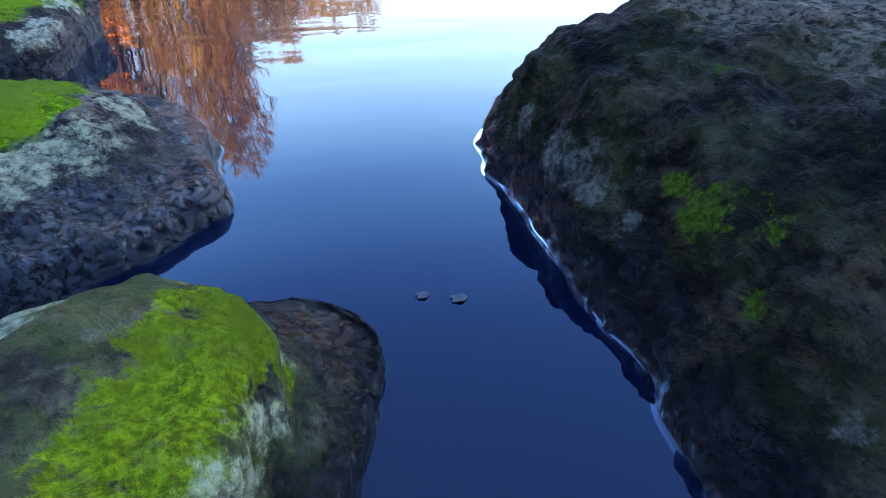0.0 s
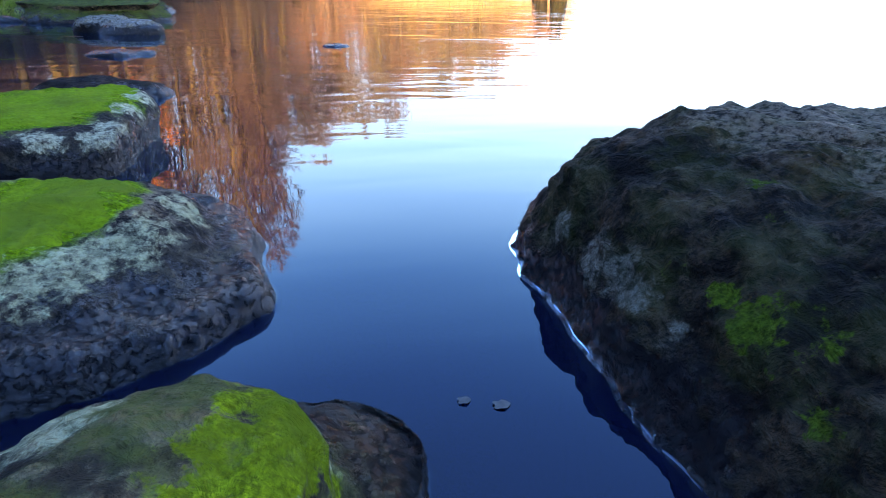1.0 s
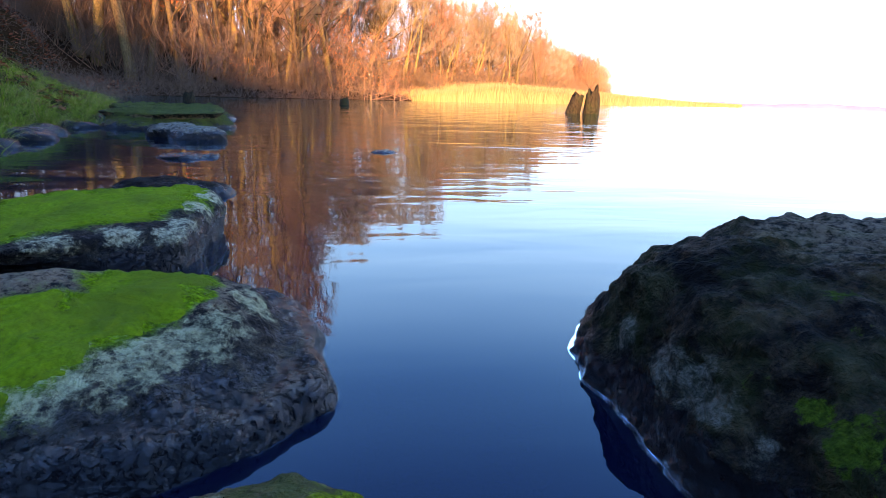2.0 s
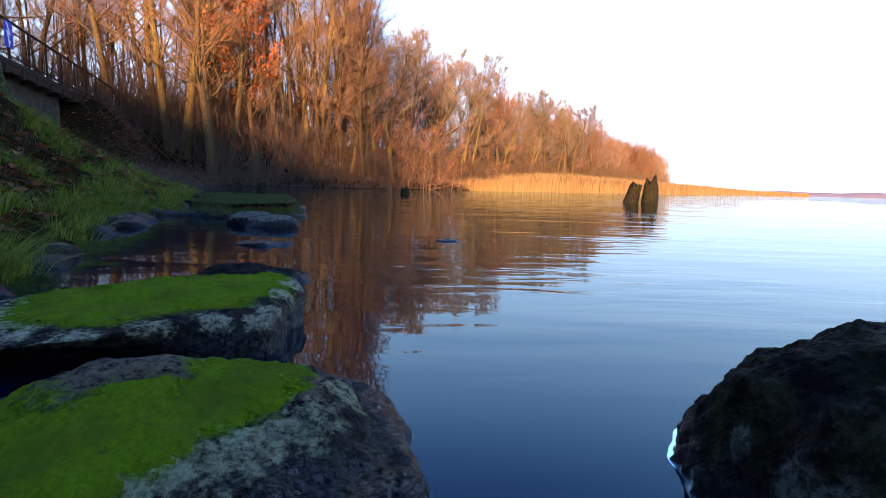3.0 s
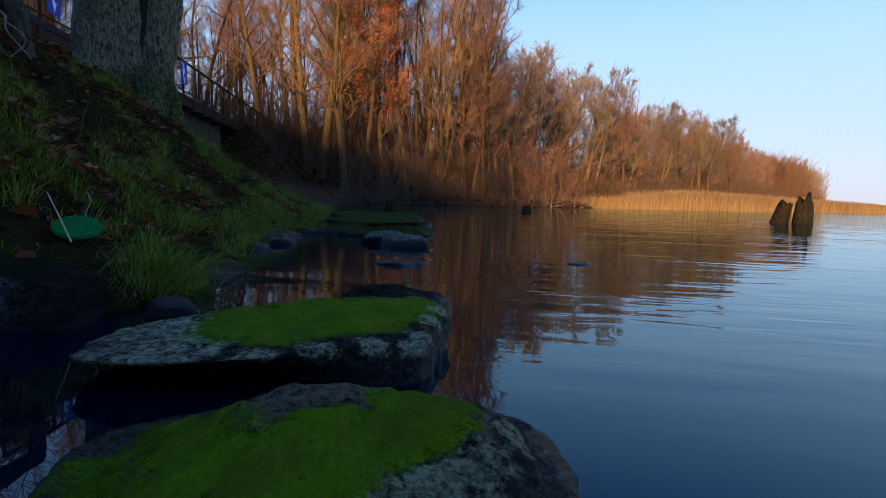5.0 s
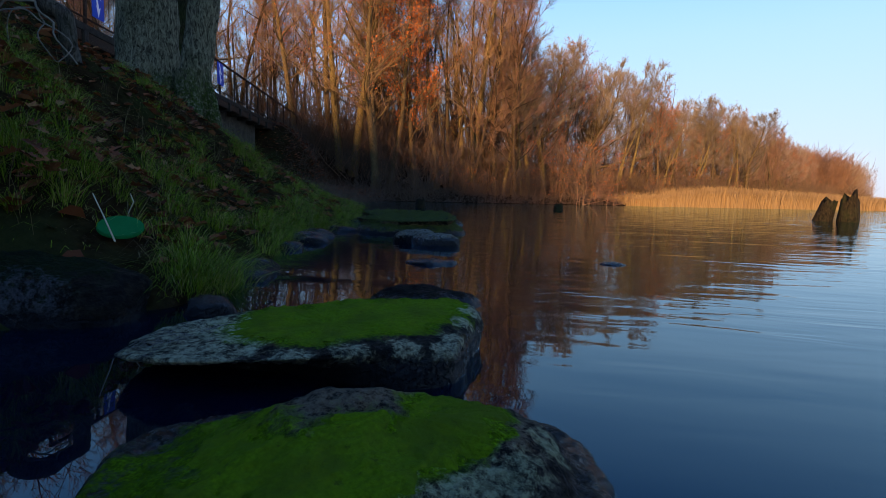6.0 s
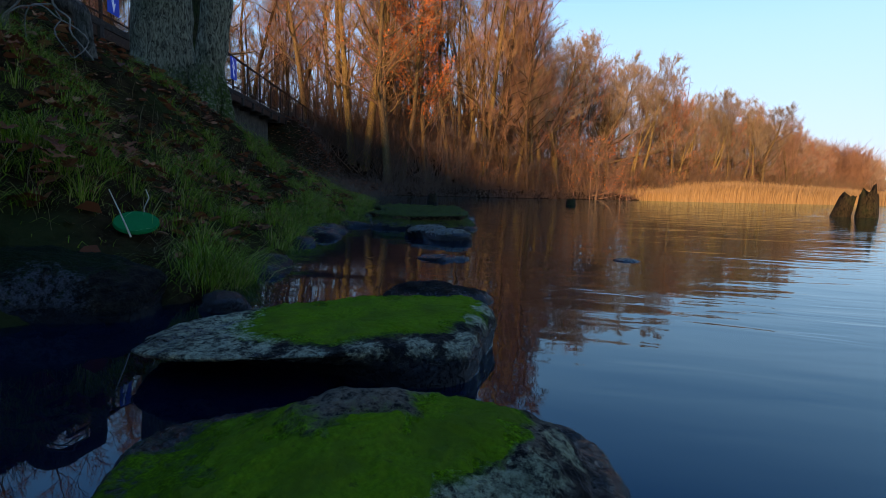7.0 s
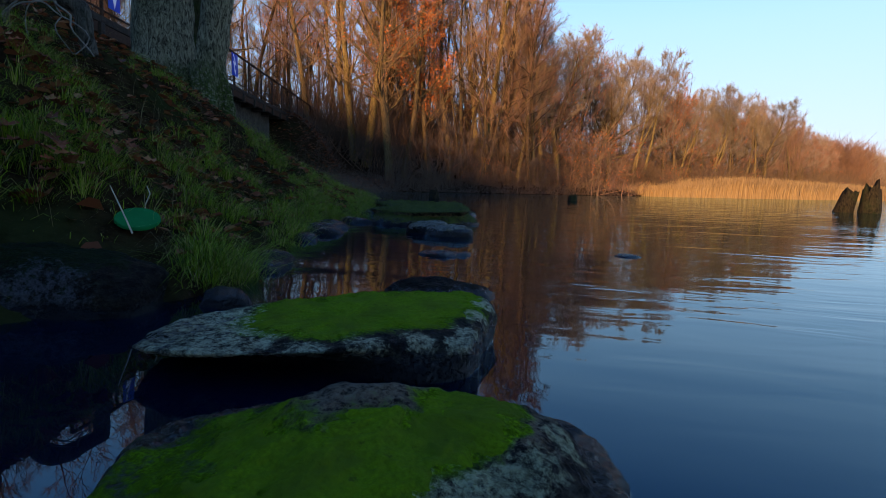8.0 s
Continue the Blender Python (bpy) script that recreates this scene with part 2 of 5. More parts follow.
def water_material():
    n = Nodes("lake_water")
    swell = n.noise(n.place("Object", (0.8, 2.6, 1)), 1.0, 1.5, 0.4, 0.3)
    ripple = n.noise(n.place("Object", (2.6, 8.5, 1)), 1.0, 2.0, 0.45, 0.6)
    fine = n.noise(n.place("Object", (9, 26, 1)), 1.0, 2.0, 0.5, 0.4)
    breath = n.step(n.noise(n.place("Object", (0.35, 0.9, 1)), 1.0, 2, 0.5), 0.40, 0.62)   # light air that moves over the lake
    split = n.node("ShaderNodeSeparateXYZ")
    n.link(n.place("Object"), split.inputs[0])
    open_water = n.math("MULTIPLY_ADD", n.step(split.outputs[1], 0.3, 2.2), 0.84, 0.16)   # sheltered among the stones
    far_water = n.step(split.outputs[1], 6.0, 14.0)
    h = n.math("MULTIPLY", ripple, n.math("MULTIPLY_ADD", breath, 0.0030, 0.0016))
    h = n.math("ADD", h, n.math("MULTIPLY", fine, n.math("MULTIPLY_ADD", breath, 0.00030, 0.00005)))
    h = n.math("ADD", n.math("MULTIPLY", h, open_water), n.math("MULTIPLY", swell, n.math("MULTIPLY_ADD", far_water, 0.016, 0.006)))
    normal = n.bump(h, 1.0, 1.0)
    glossy = n.node("ShaderNodeBsdfGlossy")
    glossy.inputs["Roughness"].default_value = 0.0
    glossy.inputs["Color"].default_value = (0.72, 0.92, 1, 1)
    n.link(normal, glossy.inputs["Normal"])
    clear = n.node("ShaderNodeBsdfTransparent")
    clear.inputs["Color"].default_value = (0.07, 0.12, 0.16, 1)
    murk = n.node("ShaderNodeBsdfDiffuse")
    murk.inputs["Color"].default_value = (0.0004, 0.0028, 0.0105, 1)
    body = n.node("ShaderNodeMixShader")
    body.inputs[0].default_value = 0.82
    n.link(clear.outputs[0], body.inputs[1])
    n.link(murk.outputs[0], body.inputs[2])
    f = n.node("ShaderNodeFresnel")
    f.inputs["IOR"].default_value = 1.333
    n.link(normal, f.inputs["Normal"])
    m = n.node("ShaderNodeMixShader")
    n.link(f.outputs[0], m.inputs[0])
    n.link(body.outputs[0], m.inputs[1])
    n.link(glossy.outputs[0], m.inputs[2])
    n.link(m.outputs[0], n.out.inputs["Surface"])
    return n.mat


def plain_material(name, a, b, rough, scale=8.0, relief=0.004, metal=0.0, shine=0.15):
    n = Nodes(name)
    w = n.place("Object")
    v, u = n.noise(w, scale, 8, 0.7), n.noise(w, scale * 9, 4, 0.6)
    n.bsdf.inputs["Metallic"].default_value = metal
    n.bsdf.inputs["Specular IOR Level"].default_value = shine
    h = n.math("ADD", v, n.math("MULTIPLY", u, 0.4))
    return n.done(n.mix(n.step(h, 0.45, 0.95), a, b), rough, n.bump(h, 0.6, relief))


MOSS = (0.118, 0.215, 0.003)
M_SOIL, M_WATER = ground_material(), water_material()
M_BARK = bark_material("grey_bark", (0.014, 0.012, 0.007), (0.29, 0.270, 0.165), 0.5, 0.50)
# mossy bark of the back stem, its shade between the trunks painted in
M_BARK_MOSSY_SHADE = bark_material("mossy_shaded_bark", (0.010, 0.009, 0.005), (0.050, 0.047, 0.022), 0.9, 1.6)
M_TRUNK = bark_material("brown_bark", (0.035, 0.024, 0.012), (0.17, 0.115, 0.050), 0.4)
M_TWIG = twig_material("brown_twigs", (0.105, 0.060, 0.020), (0.265, 0.158, 0.056))
M_TWIG_RED = twig_material("reddish_twigs", (0.095, 0.047, 0.024), (0.235, 0.125, 0.064))
# lighter, yellower copy of the brown bark, with sunlight in the colour
M_TRUNK_SUN = bark_material("sunlit_bark", (0.060, 0.042, 0.015), (0.24, 0.168, 0.060), 0.25)
M_TRUNK_DARK = bark_material("dark_bark", (0.022, 0.014, 0.008), (0.095, 0.060, 0.030), 0.3)
M_TWIG_BROWN = twig_material("earth_brown_twigs", (0.058, 0.034, 0.015), (0.150, 0.090, 0.038))
M_TWIG_RUST = twig_material("rusty_twigs", (0.105, 0.052, 0.026), (0.23, 0.120, 0.058))
M_TWIG_GREY = twig_material("grey_brown_twigs", (0.095, 0.068, 0.036), (0.225, 0.163, 0.086))
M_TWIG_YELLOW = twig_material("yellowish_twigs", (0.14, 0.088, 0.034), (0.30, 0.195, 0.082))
# paler twigs for the distant trees, haze mixed into the colour
M_TWIG_HAZY = twig_material("haze_brown_twigs", (0.15, 0.102, 0.064), (0.29, 0.205, 0.130))
# darker copy of the brown twigs, the wood's low shade in its colour
M_TWIG_SHADE = twig_material("shade_brown_twigs", (0.042, 0.024, 0.013), (0.120, 0.070, 0.035))
M_LEAF_ORANGE = blade_material("orange_leaves", (0.40, 0.105, 0.022), (0.47, 0.15, 0.034), (0.30, 0.085, 0.028))
M_REED = blade_material("dry_reed", (0.27, 0.175, 0.075), (0.37, 0.25, 0.11), (0.22, 0.14, 0.065), 0.45)
M_GRASS = blade_material("bank_grass", (0.020, 0.036, 0.003), (0.165, 0.255, 0.010), (0.34, 0.27, 0.09))
M_STRAW = blade_material("dry_straw", (0.13, 0.10, 0.045), (0.20, 0.155, 0.075), (0.09, 0.062, 0.03))
M_LITTER = blade_material("fallen_leaves", (0.075, 0.022, 0.008), (0.19, 0.055, 0.020), (0.24, 0.10, 0.040), 0.1)
M_CONCRETE = plain_material("weathered_concrete", (0.018, 0.016, 0.012), (0.085, 0.078, 0.060), 0.9, 3, 0.01)
M_STEEL = plain_material("rusty_steel", (0.020, 0.011, 0.007), (0.055, 0.030, 0.017), 0.8, 20, 0.002)
M_DECK = plain_material("dark_decking", (0.014, 0.011, 0.008), (0.045, 0.036, 0.026), 0.85, 12, 0.004)
M_BLUE = plain_material("blue_enamel", (0.002, 0.050, 0.38), (0.003, 0.065, 0.45), 0.4, 5, 0.0005)
M_WHITE = plain_material("white_enamel", (0.72, 0.74, 0.76), (0.82, 0.83, 0.84), 0.45, 5, 0.0005)
M_ROT = bark_material("rotten_wood", (0.004, 0.003, 0.002), (0.042, 0.032, 0.015), 0.7)
M_GREEN = plain_material("green_plastic", (0.001, 0.105, 0.026), (0.001, 0.12, 0.031), 0.7, 10, 0.0005, shine=0.02)
# greyish violet: the haze of distance is put into this colour
M_FAR_HAZE = plain_material("far_woods", (0.20, 0.17, 0.18), (0.27, 0.23, 0.24), 0.95, 0.05, 0.5)


# ---- geometry helpers ----
def mesh_of(name, verts, faces, material, smooth=True):
    me = bpy.data.meshes.new(name)
    me.from_pydata([tuple(v) for v in verts], [], [tuple(f) for f in faces])
    me.materials.append(material)
    if smooth:
        me.polygons.foreach_set("use_smooth", [True] * len(me.polygons))
    me.update()
    return me


def thing(name, verts, faces, material, label, category, parent=None, kind="", group="", smooth=True):
    ob = new(name, mesh_of(name, verts, faces, material, smooth))
    ob.parent = parent
    return tagged(ob, label, category, group, kind)


def part(name, shape, material, parent, label="", smooth=True):
    """shape: (verts, faces). One mesh object under a thing or under a part."""
    ob = new(name, mesh_of(name, shape[0], shape[1], material, smooth))
    ob.parent = parent
    return tagged(ob, label)


def empty(name, place, label, category, group="", turn=0.0):
    ob = new(name)
    ob.empty_display_size = 0.1
    ob.matrix_basis = pose(*place, 0, 0, turn)
    return tagged(ob, label, category, group)


def box(x0, x1, y0, y1, z0, z1, bevel=0.0):
    bm = bmesh.new()
    bmesh.ops.create_cube(bm, size=1)
    bmesh.ops.scale(bm, vec=(x1 - x0, y1 - y0, z1 - z0), verts=bm.verts)
    bmesh.ops.translate(bm, vec=((x0 + x1) / 2, (y0 + y1) / 2, (z0 + z1) / 2), verts=bm.verts)
    if bevel:
        bmesh.ops.bevel(bm, geom=bm.edges[:], offset=bevel, segments=2, affect="EDGES", profile=0.6)
    bm.verts.index_update()
    shape = [v.co.copy() for v in bm.verts], [[v.index for v in f.verts] for f in bm.faces]
    bm.free()
    return shape


class Tubes:
    """Many tapered tubes in one mesh."""

    def __init__(self):
        self.v, self.f = [], []

    def add(self, points, radii, sides):
        base = len(self.v)
        for i, p in enumerate(points):
            a, b = points[max(0, i - 1)], points[min(len(points) - 1, i + 1)]
            t = (b - a).normalized()
            u = t.cross(Vector((0.31, 0.95, 0.05)) if abs(t.y) < 0.8 else Vector((1, 0, 0.1))).normalized()
            w = t.cross(u)
            for k in range(sides):
                ang = 2 * math.pi * k / sides
                self.v.append(p + (u * math.cos(ang) + w * math.sin(ang)) * radii[i])
        for i in range(len(points) - 1):
            for k in range(sides):
                m = (k + 1) % sides
                self.f.append((base + i * sides + k, base + i * sides + m, base + (i + 1) * sides + m, base + (i + 1) * sides + k))

    def shape(self):
        return self.v, self.f


def ring_curve(points, count):
    """A closed smooth curve through a few control points, spread evenly by angle of travel."""
    pts = [Vector(p) for p in points]
    k = len(pts)
    fine = []
    for i in range(k):
        p0, p1, p2, p3 = pts[i - 1], pts[i], pts[(i + 1) % k], pts[(i + 2) % k]
        for s in range(24):
            t = s / 24
            fine.append(0.5 * ((2 * p1) + (p2 - p0) * t + (2 * p0 - 5 * p1 + 4 * p2 - p3) * t * t + (3 * p1 - p0 - 3 * p2 + p3) * t ** 3))
    length = [0.0]
    for i in range(len(fine)):
        length.append(length[-1] + (fine[(i + 1) % len(fine)] - fine[i]).length)
    out, j = [], 0
    for i in range(count):
        want = length[-1] * i / count
        while length[j + 1] < want:
            j += 1
        f = (want - length[j]) / max(1e-9, length[j + 1] - length[j])
        out.append(fine[j].lerp(fine[(j + 1) % len(fine)], f))
    return out


def boulder(name, rings, material, label, group="", rough=0.012, around=150, up=14, seed=0, category="boulder"):
    """A weathered stone: control rings from its foot under water to its crown, lofted, closed and roughened."""
    curves = [ring_curve(r, around) for r in rings]
    k = len(curves)
    rows = []
    for i in range(k - 1):
        for s in range(up):
            t = s / up
            row = []
            for a in range(around):
                p0, p1 = curves[max(0, i - 1)][a], curves[i][a]
                p2, p3 = curves[i + 1][a], curves[min(k - 1, i + 2)][a]
                row.append(0.5 * ((2 * p1) + (p2 - p0) * t + (2 * p0 - 5 * p1 + 4 * p2 - p3) * t * t + (3 * p1 - p0 - 3 * p2 + p3) * t ** 3))
            rows.append(row)
    rows.append(curves[-1])
    mid = sum(curves[-1], Vector()) / around
    mid.z += 0.004
    for s in range(1, 12):
        rows.append([p.lerp(mid, 1 - (1 - s / 12)) for p in curves[-1]])
    verts = [p for row in rows for p in row] + [mid]
    faces = [(i * around + a, i * around + (a + 1) % around, (i + 1) * around + (a + 1) % around, (i + 1) * around + a)
             for i in range(len(rows) - 1) for a in range(around)]
    last = (len(rows) - 1) * around
    faces += [(last + a, last + (a + 1) % around, len(verts) - 1) for a in range(around)]
    me = mesh_of(name, verts, faces, material)
    normals = [v.normal.copy() for v in me.vertices]
    off = Vector((seed * 3.1, seed * 1.7, seed * 0.9))
    for v, nrm in zip(me.vertices, normals):
        q = v.co + off
        d = noise.noise(q * 9) * 0.9 + noise.noise(q * 22) * 0.55 + noise.noise(q * 60) * 0.36 + noise.noise(q * 140) * 0.24
        d += 0.25 - 0.9 * abs(noise.noise(q * 17 + Vector((9, 2, 4)))) - 0.35 * abs(noise.noise(q * 48 + Vector((3, 8, 1))))
        v.co += nrm * d * rough
    me.update()
    return tagged(new(name, me), label, category, group)


def moss_cover(stone, spots, material, foot, label, torn=1.0, thick=0.0035):
    """A low cushion of moss that follows the stone's surface round the spots (x, y, z, radius)."""
    me = stone.data
    value, place = [], []
    for v in me.vertices:
        q = v.co
        m = max(1 - math.dist(q, (x, y, z)) / r for x, y, z, r in spots)
        if m > -0.4:
            m += torn * (0.30 * noise.noise(q * 24) + 0.22 * noise.noise(q * 62 + Vector((4, 1, 7))) + 0.12 * noise.noise(q * 150))
            m = min(m, (v.normal.z - 0.15) * 3, (q.z - foot + 0.012 * noise.noise(q * 40)) * 60)
        value.append(m)
        t = max(0.0, min(1.0, (m - 0.12) / 0.30))
        h = -0.0012 + t * (thick + 0.0007 * noise.noise(q * 260) + 0.0009 * noise.noise(q * 70)) if m > 0 else 0
        place.append(q + v.normal * h)
    keep = [tuple(p.vertices) for p in me.polygons if min(value[i] for i in p.vertices) > 0.08]
    used = sorted({i for f in keep for i in f})
    at = {i: k for k, i in enumerate(used)}
    return part("moss", ([place[i] for i in used], [tuple(at[i] for i in f) for f in keep]), material, stone, label)


def meniscus(stone, around, lift=0.0010, until=9.0):
    """The thin rim of water that climbs a wet stone; until: the y at which it has died down."""
    v = stone.data.vertices
    rows = len(v) // around
    line = []
    for a in range(around):
        for j in range(rows - 1):
            p, q = v[j * around + a].co, v[(j + 1) * around + a].co
            if p.z <= 0.0 < q.z:
                f = p.z / (p.z - q.z)
                line.append(Vector((p.x + (q.x - p.x) * f, p.y + (q.y - p.y) * f, 0)))
                break
    k = len(line)
    soft = [sum((line[(i + d) % k] for d in (-1, 0, 1)), Vector()) / 3 for i in range(k)]
    mid = sum(soft, Vector()) / k
    verts, faces = [], []
    steps = (-0.0040, 0.0, 0.0006, 0.0012, 0.0020, 0.0032, 0.0050)
    for i, p in enumerate(soft):
        t = soft[(i + 3) % k] - soft[i - 3]
        out = Vector((t.y, -t.x, 0)).normalized()
        if out.dot(p - mid) < 0:
            out = -out
        before, after = (soft[i] - soft[i - 3]).normalized(), (soft[(i + 3) % k] - soft[i]).normalized()
        rise = lift * max(0.0, min(1.0, (before.dot(after) - 0.80) / 0.18)) * max(0.0, min(1.0, (until - p.y) / 0.04))      # none round sharp corners
        for d in steps:
            c = p + out * d
            verts.append((c.x, c.y, 0.00002 + rise * math.exp(-max(0.0, d) / 0.0011)))
    m = len(steps)
    for i in range(k):
        for j in range(m - 1):
            faces.append((i * m + j, i * m + j + 1, ((i + 1) % k) * m + j + 1, ((i + 1) % k) * m + j))
    part("meniscus", (verts, faces), M_WATER, water)


def round_ring(x, y, z, rx, ry, turn=0.0, count=8, rnd=None, jitter=0.0):
    out = []
    for i in range(count):
        a = 2 * math.pi * i / count
        s = 1 + (rnd.uniform(-jitter, jitter) if rnd else 0)
        u, v = rx * s * math.cos(a), ry * s * math.sin(a)
        out.append((x + u * math.cos(turn) - v * math.sin(turn), y + u * math.sin(turn) + v * math.cos(turn), z))
    return out


def small_stone(name, x, y, rx, ry, top, material, label, seed, turn=0.0, group="", base=-0.12, flat=0.6, category="stone"):
    rnd = random.Random(seed)
    tilt_x, tilt_y = rnd.uniform(-0.25, 0.25), rnd.uniform(-0.25, 0.25)
    rings = []
    for level, size, jit in ((0.0, 1.05, 0.10), (0.55, 1.04, 0.14), (0.80, 0.92, 0.16), (0.95, flat * 1.12, 0.2), (1.0, flat * 0.7, 0.2)):
        ring = round_ring(x, y, base + (top - base) * level, rx * size, ry * size, turn, 9, rnd, jit)
        rings.append([(px, py, pz + level * 0.5 * (top + 0.02) * (tilt_x * (px - x) / rx + tilt_y * (py - y) / ry)) for px, py, pz in ring])
    return boulder(name, rings, material, label, group, min(rx, ry) * 0.055, 96, 8, seed, category)


# ---- the lie of the land ----
# points with negative y are unseen, laid out to carry the shading hill
SHORE = [(40, -160), (16, -60), (8.5, -22), (2.4, -8), (-0.9, -2.4), (-1.25, 0.3), (-1.15, 0.85), (-0.97, 1.15), (-1.12, 1.6), (-1.35, 2.1),
         (-1.80, 3.0), (-2.05, 4.2), (-2.5, 5.6), (-3.4, 8), (-4.9, 11.3), (-7.3, 16), (-9.3, 20), (-9.2, 22.6), (-6.6, 25),
         (-4.4, 27.2), (1.0, 35.5), (8, 45), (18, 58), (35, 82), (60, 122), (105, 185), (150, 235), (175, 290), (150, 420), (60, 700)]


def chaikin(points, times):
    p = np.array(points, float)
    for _ in range(times):
        q = np.empty((2 * len(p) - 2, 2))
        q[0::2], q[1::2] = 0.75 * p[:-1] + 0.25 * p[1:], 0.25 * p[:-1] + 0.75 * p[1:]
        p = np.vstack([p[:1], q, p[-1:]])
    return p


SHORE_LINE = chaikin(SHORE, 2)


def inland(x, y):
    """Metres from the shore, positive on land; and the y of the nearest shore point."""
    x, y = np.asarray(x, float), np.asarray(y, float)
    best, best_y = np.full(x.shape, 1e18), np.zeros(x.shape)
    inside = np.zeros(x.shape, bool)
    ring = np.vstack([SHORE_LINE, [(-900, 700), (-900, -160)]])
    for i in range(len(ring)):
        (ax, ay), (bx, by) = ring[i], ring[(i + 1) % len(ring)]
        crosses = ((ay > y) != (by > y)) & (x < (bx - ax) * (y - ay) / ((by - ay) or 1e-9) + ax)
        inside ^= crosses
        if i < len(SHORE_LINE) - 1:
            dx, dy = bx - ax, by - ay
            t = np.clip(((x - ax) * dx + (y - ay) * dy) / (dx * dx + dy * dy), 0, 1)
            d = (x - ax - t * dx) ** 2 + (y - ay - t * dy) ** 2
            nearer = d < best
            best = np.where(nearer, d, best)
            best_y = np.where(nearer, ay + t * dy, best_y)
    return np.where(inside, 1, -1) * np.sqrt(best), best_y


def land(x, y):
    """Height of the ground."""
    d, sy = inland(x, y)
    near = np.clip((10 - sy) / 6, 0, 1)          # steep bank beside the stones
    back = np.clip((0.5 - sy) / 4, 0, 1)         # unseen hill behind the camera, added to keep the low sun off
    wood = np.clip((sy - 20) / 5, 0, 1)          # flat wood across the bay
    foot = np.maximum(d, 0)
    foot = foot - 0.55 * (1 - np.exp(-foot / 0.55))   # gentle at the water's edge, then steep
    cap = 1.7 + 0.4 * near + 3.6 * back
    bank = cap * (1 - np.exp(-foot * (0.34 + 1.20 * near) / cap))
    bank = bank + np.clip(d - 6, 0, 60) * 0.39 * back + np.clip(d - 9, 0, 30) * 0.08 * (1 - back)
    flat = 0.25 * (1 - np.exp(-np.maximum(d, 0))) + np.clip(d, 0, 12) * 0.07 + np.clip(d - 12, 0, 100) * 0.02
    mound = np.clip(d - 4.8, 0, 3) * 0.55 * (1 - back) * np.clip((-7.5 - np.asarray(x)) / 2, 0, 1) * np.clip((38 - np.asarray(y)) / 6, 0, 1)
    up = bank * (1 - wood) + flat * wood + mound + 0.05 * np.clip(d / 0.15, 0, 1)
    # leaf-strewn embankment that carries the far end of the walkway
    east, north = np.asarray(x) + 9.89, np.asarray(y) - 9.32
    run, out = -0.315 * east + 0.949 * north, 0.949 * east + 0.315 * north
    slope = np.clip((3.6 - out) / 3.4, 0, 1)
    up = np.maximum(up, 3.36 * slope * slope * (3 - 2 * slope) * np.clip((run - 11.8) / 1.6, 0, 1) * np.clip((34 - run) / 5, 0, 1))
    down = -0.04 - 0.30 * (1 - np.exp(np.minimum(d, 0) / 0.8)) - 1.2 * (1 - np.exp(np.minimum(d + 3, 0) / 12))
    return np.where(d > 0, up, down)


def land_at(x, y):
    return float(land(np.array([x]), np.array([y]))[0])


def build_ground():
    count, a = 280, 7.6
    u = np.linspace(-1, 1, count)
    k = 700 / math.sinh(a)
    xs, ys = -2.0 + k * np.sinh(a * u), 2.5 + k * np.sinh(a * u)
    gx, gy = np.meshgrid(xs, ys)
    z = land(gx, gy)
    d, _ = inland(gx, gy)
    rough = np.array([noise.noise(Vector((px * 1.6, py * 1.6, 0))) * 0.10 + noise.noise(Vector((px * 5, py * 5, 3))) * 0.035
                      for px, py in zip(gx.ravel(), gy.ravel())]).reshape(z.shape)
    z = z + rough * np.clip(np.abs(d) / 0.6, 0.15, 1)
    z = np.where((d > 0.02) & (z < 0.015), 0.015, z)
    verts = np.stack([gx, gy, z], -1).reshape(-1, 3).tolist()
    faces = [(j * count + i, j * count + i + 1, (j + 1) * count + i + 1, (j + 1) * count + i) for j in range(count - 1) for i in range(count - 1)]
    thing("ground", verts, faces, M_SOIL, "brown leaf-strewn lake bank and dark lake bed", "ground", kind="structure")


build_ground()
water = thing("water", [(-700, -700, 0), (1400, -700, 0), (1400, 1400, 0), (-700, 1400, 0)], [(0, 1, 2, 3)], M_WATER,
      "calm dark blue lake water with fine ripples", "water", kind="structure")


def build_far_shore():
    rnd = random.Random(5)
    verts, faces = [], []
    for i in range(140):
        a = radians(20 + i * 0.75)
        r = 1050
        h = 7 + 5 * noise.noise(Vector((i * 0.13, 0, 0))) + 2.5 * noise.noise(Vector((i * 0.9, 4, 0)))
        x, y = r * math.sin(a), r * math.cos(a)
        verts += [(x, y, -1), (x * 1.02, y * 1.02, max(2, h)), (x * 1.08, y * 1.08, -1)]
    for i in range(139):
        faces += [(3 * i, 3 * i + 3, 3 * i + 4, 3 * i + 1), (3 * i + 1, 3 * i + 4, 3 * i + 5, 3 * i + 2)]
    thing("backdrop", verts, faces, M_FAR_HAZE, "low hazy wooded far shore of the lake", "far shore", kind="structure")


build_far_shore()

# ---- stones in the water ----
S_A = stone_material("stone_grey_mossy", (0.030, 0.028, 0.022), (0.115, 0.108, 0.088), (0.150, 0.205, 0.006),
                     [(0.098, 0.160, 0.09, 0.030), (0.094, 0.125, 0.09, 0.030), (0.080, 0.085, 0.095, 0.032), (0.065, 0.05, 0.095, 0.030), (0.0, 0.08, 0.10, 0.016), (0.112, 0.145, 0.06, 0.014)],
                     [(0.118, 0.105, 0.07, 0.020), (0.115, 0.065, 0.075, 0.034), (0.108, 0.165, 0.06, 0.016), (0.0, 0.155, 0.09, 0.030)], wet_to=0.048, seed=1.3, dull=0.85, rag=1.35, gloss=0.18)
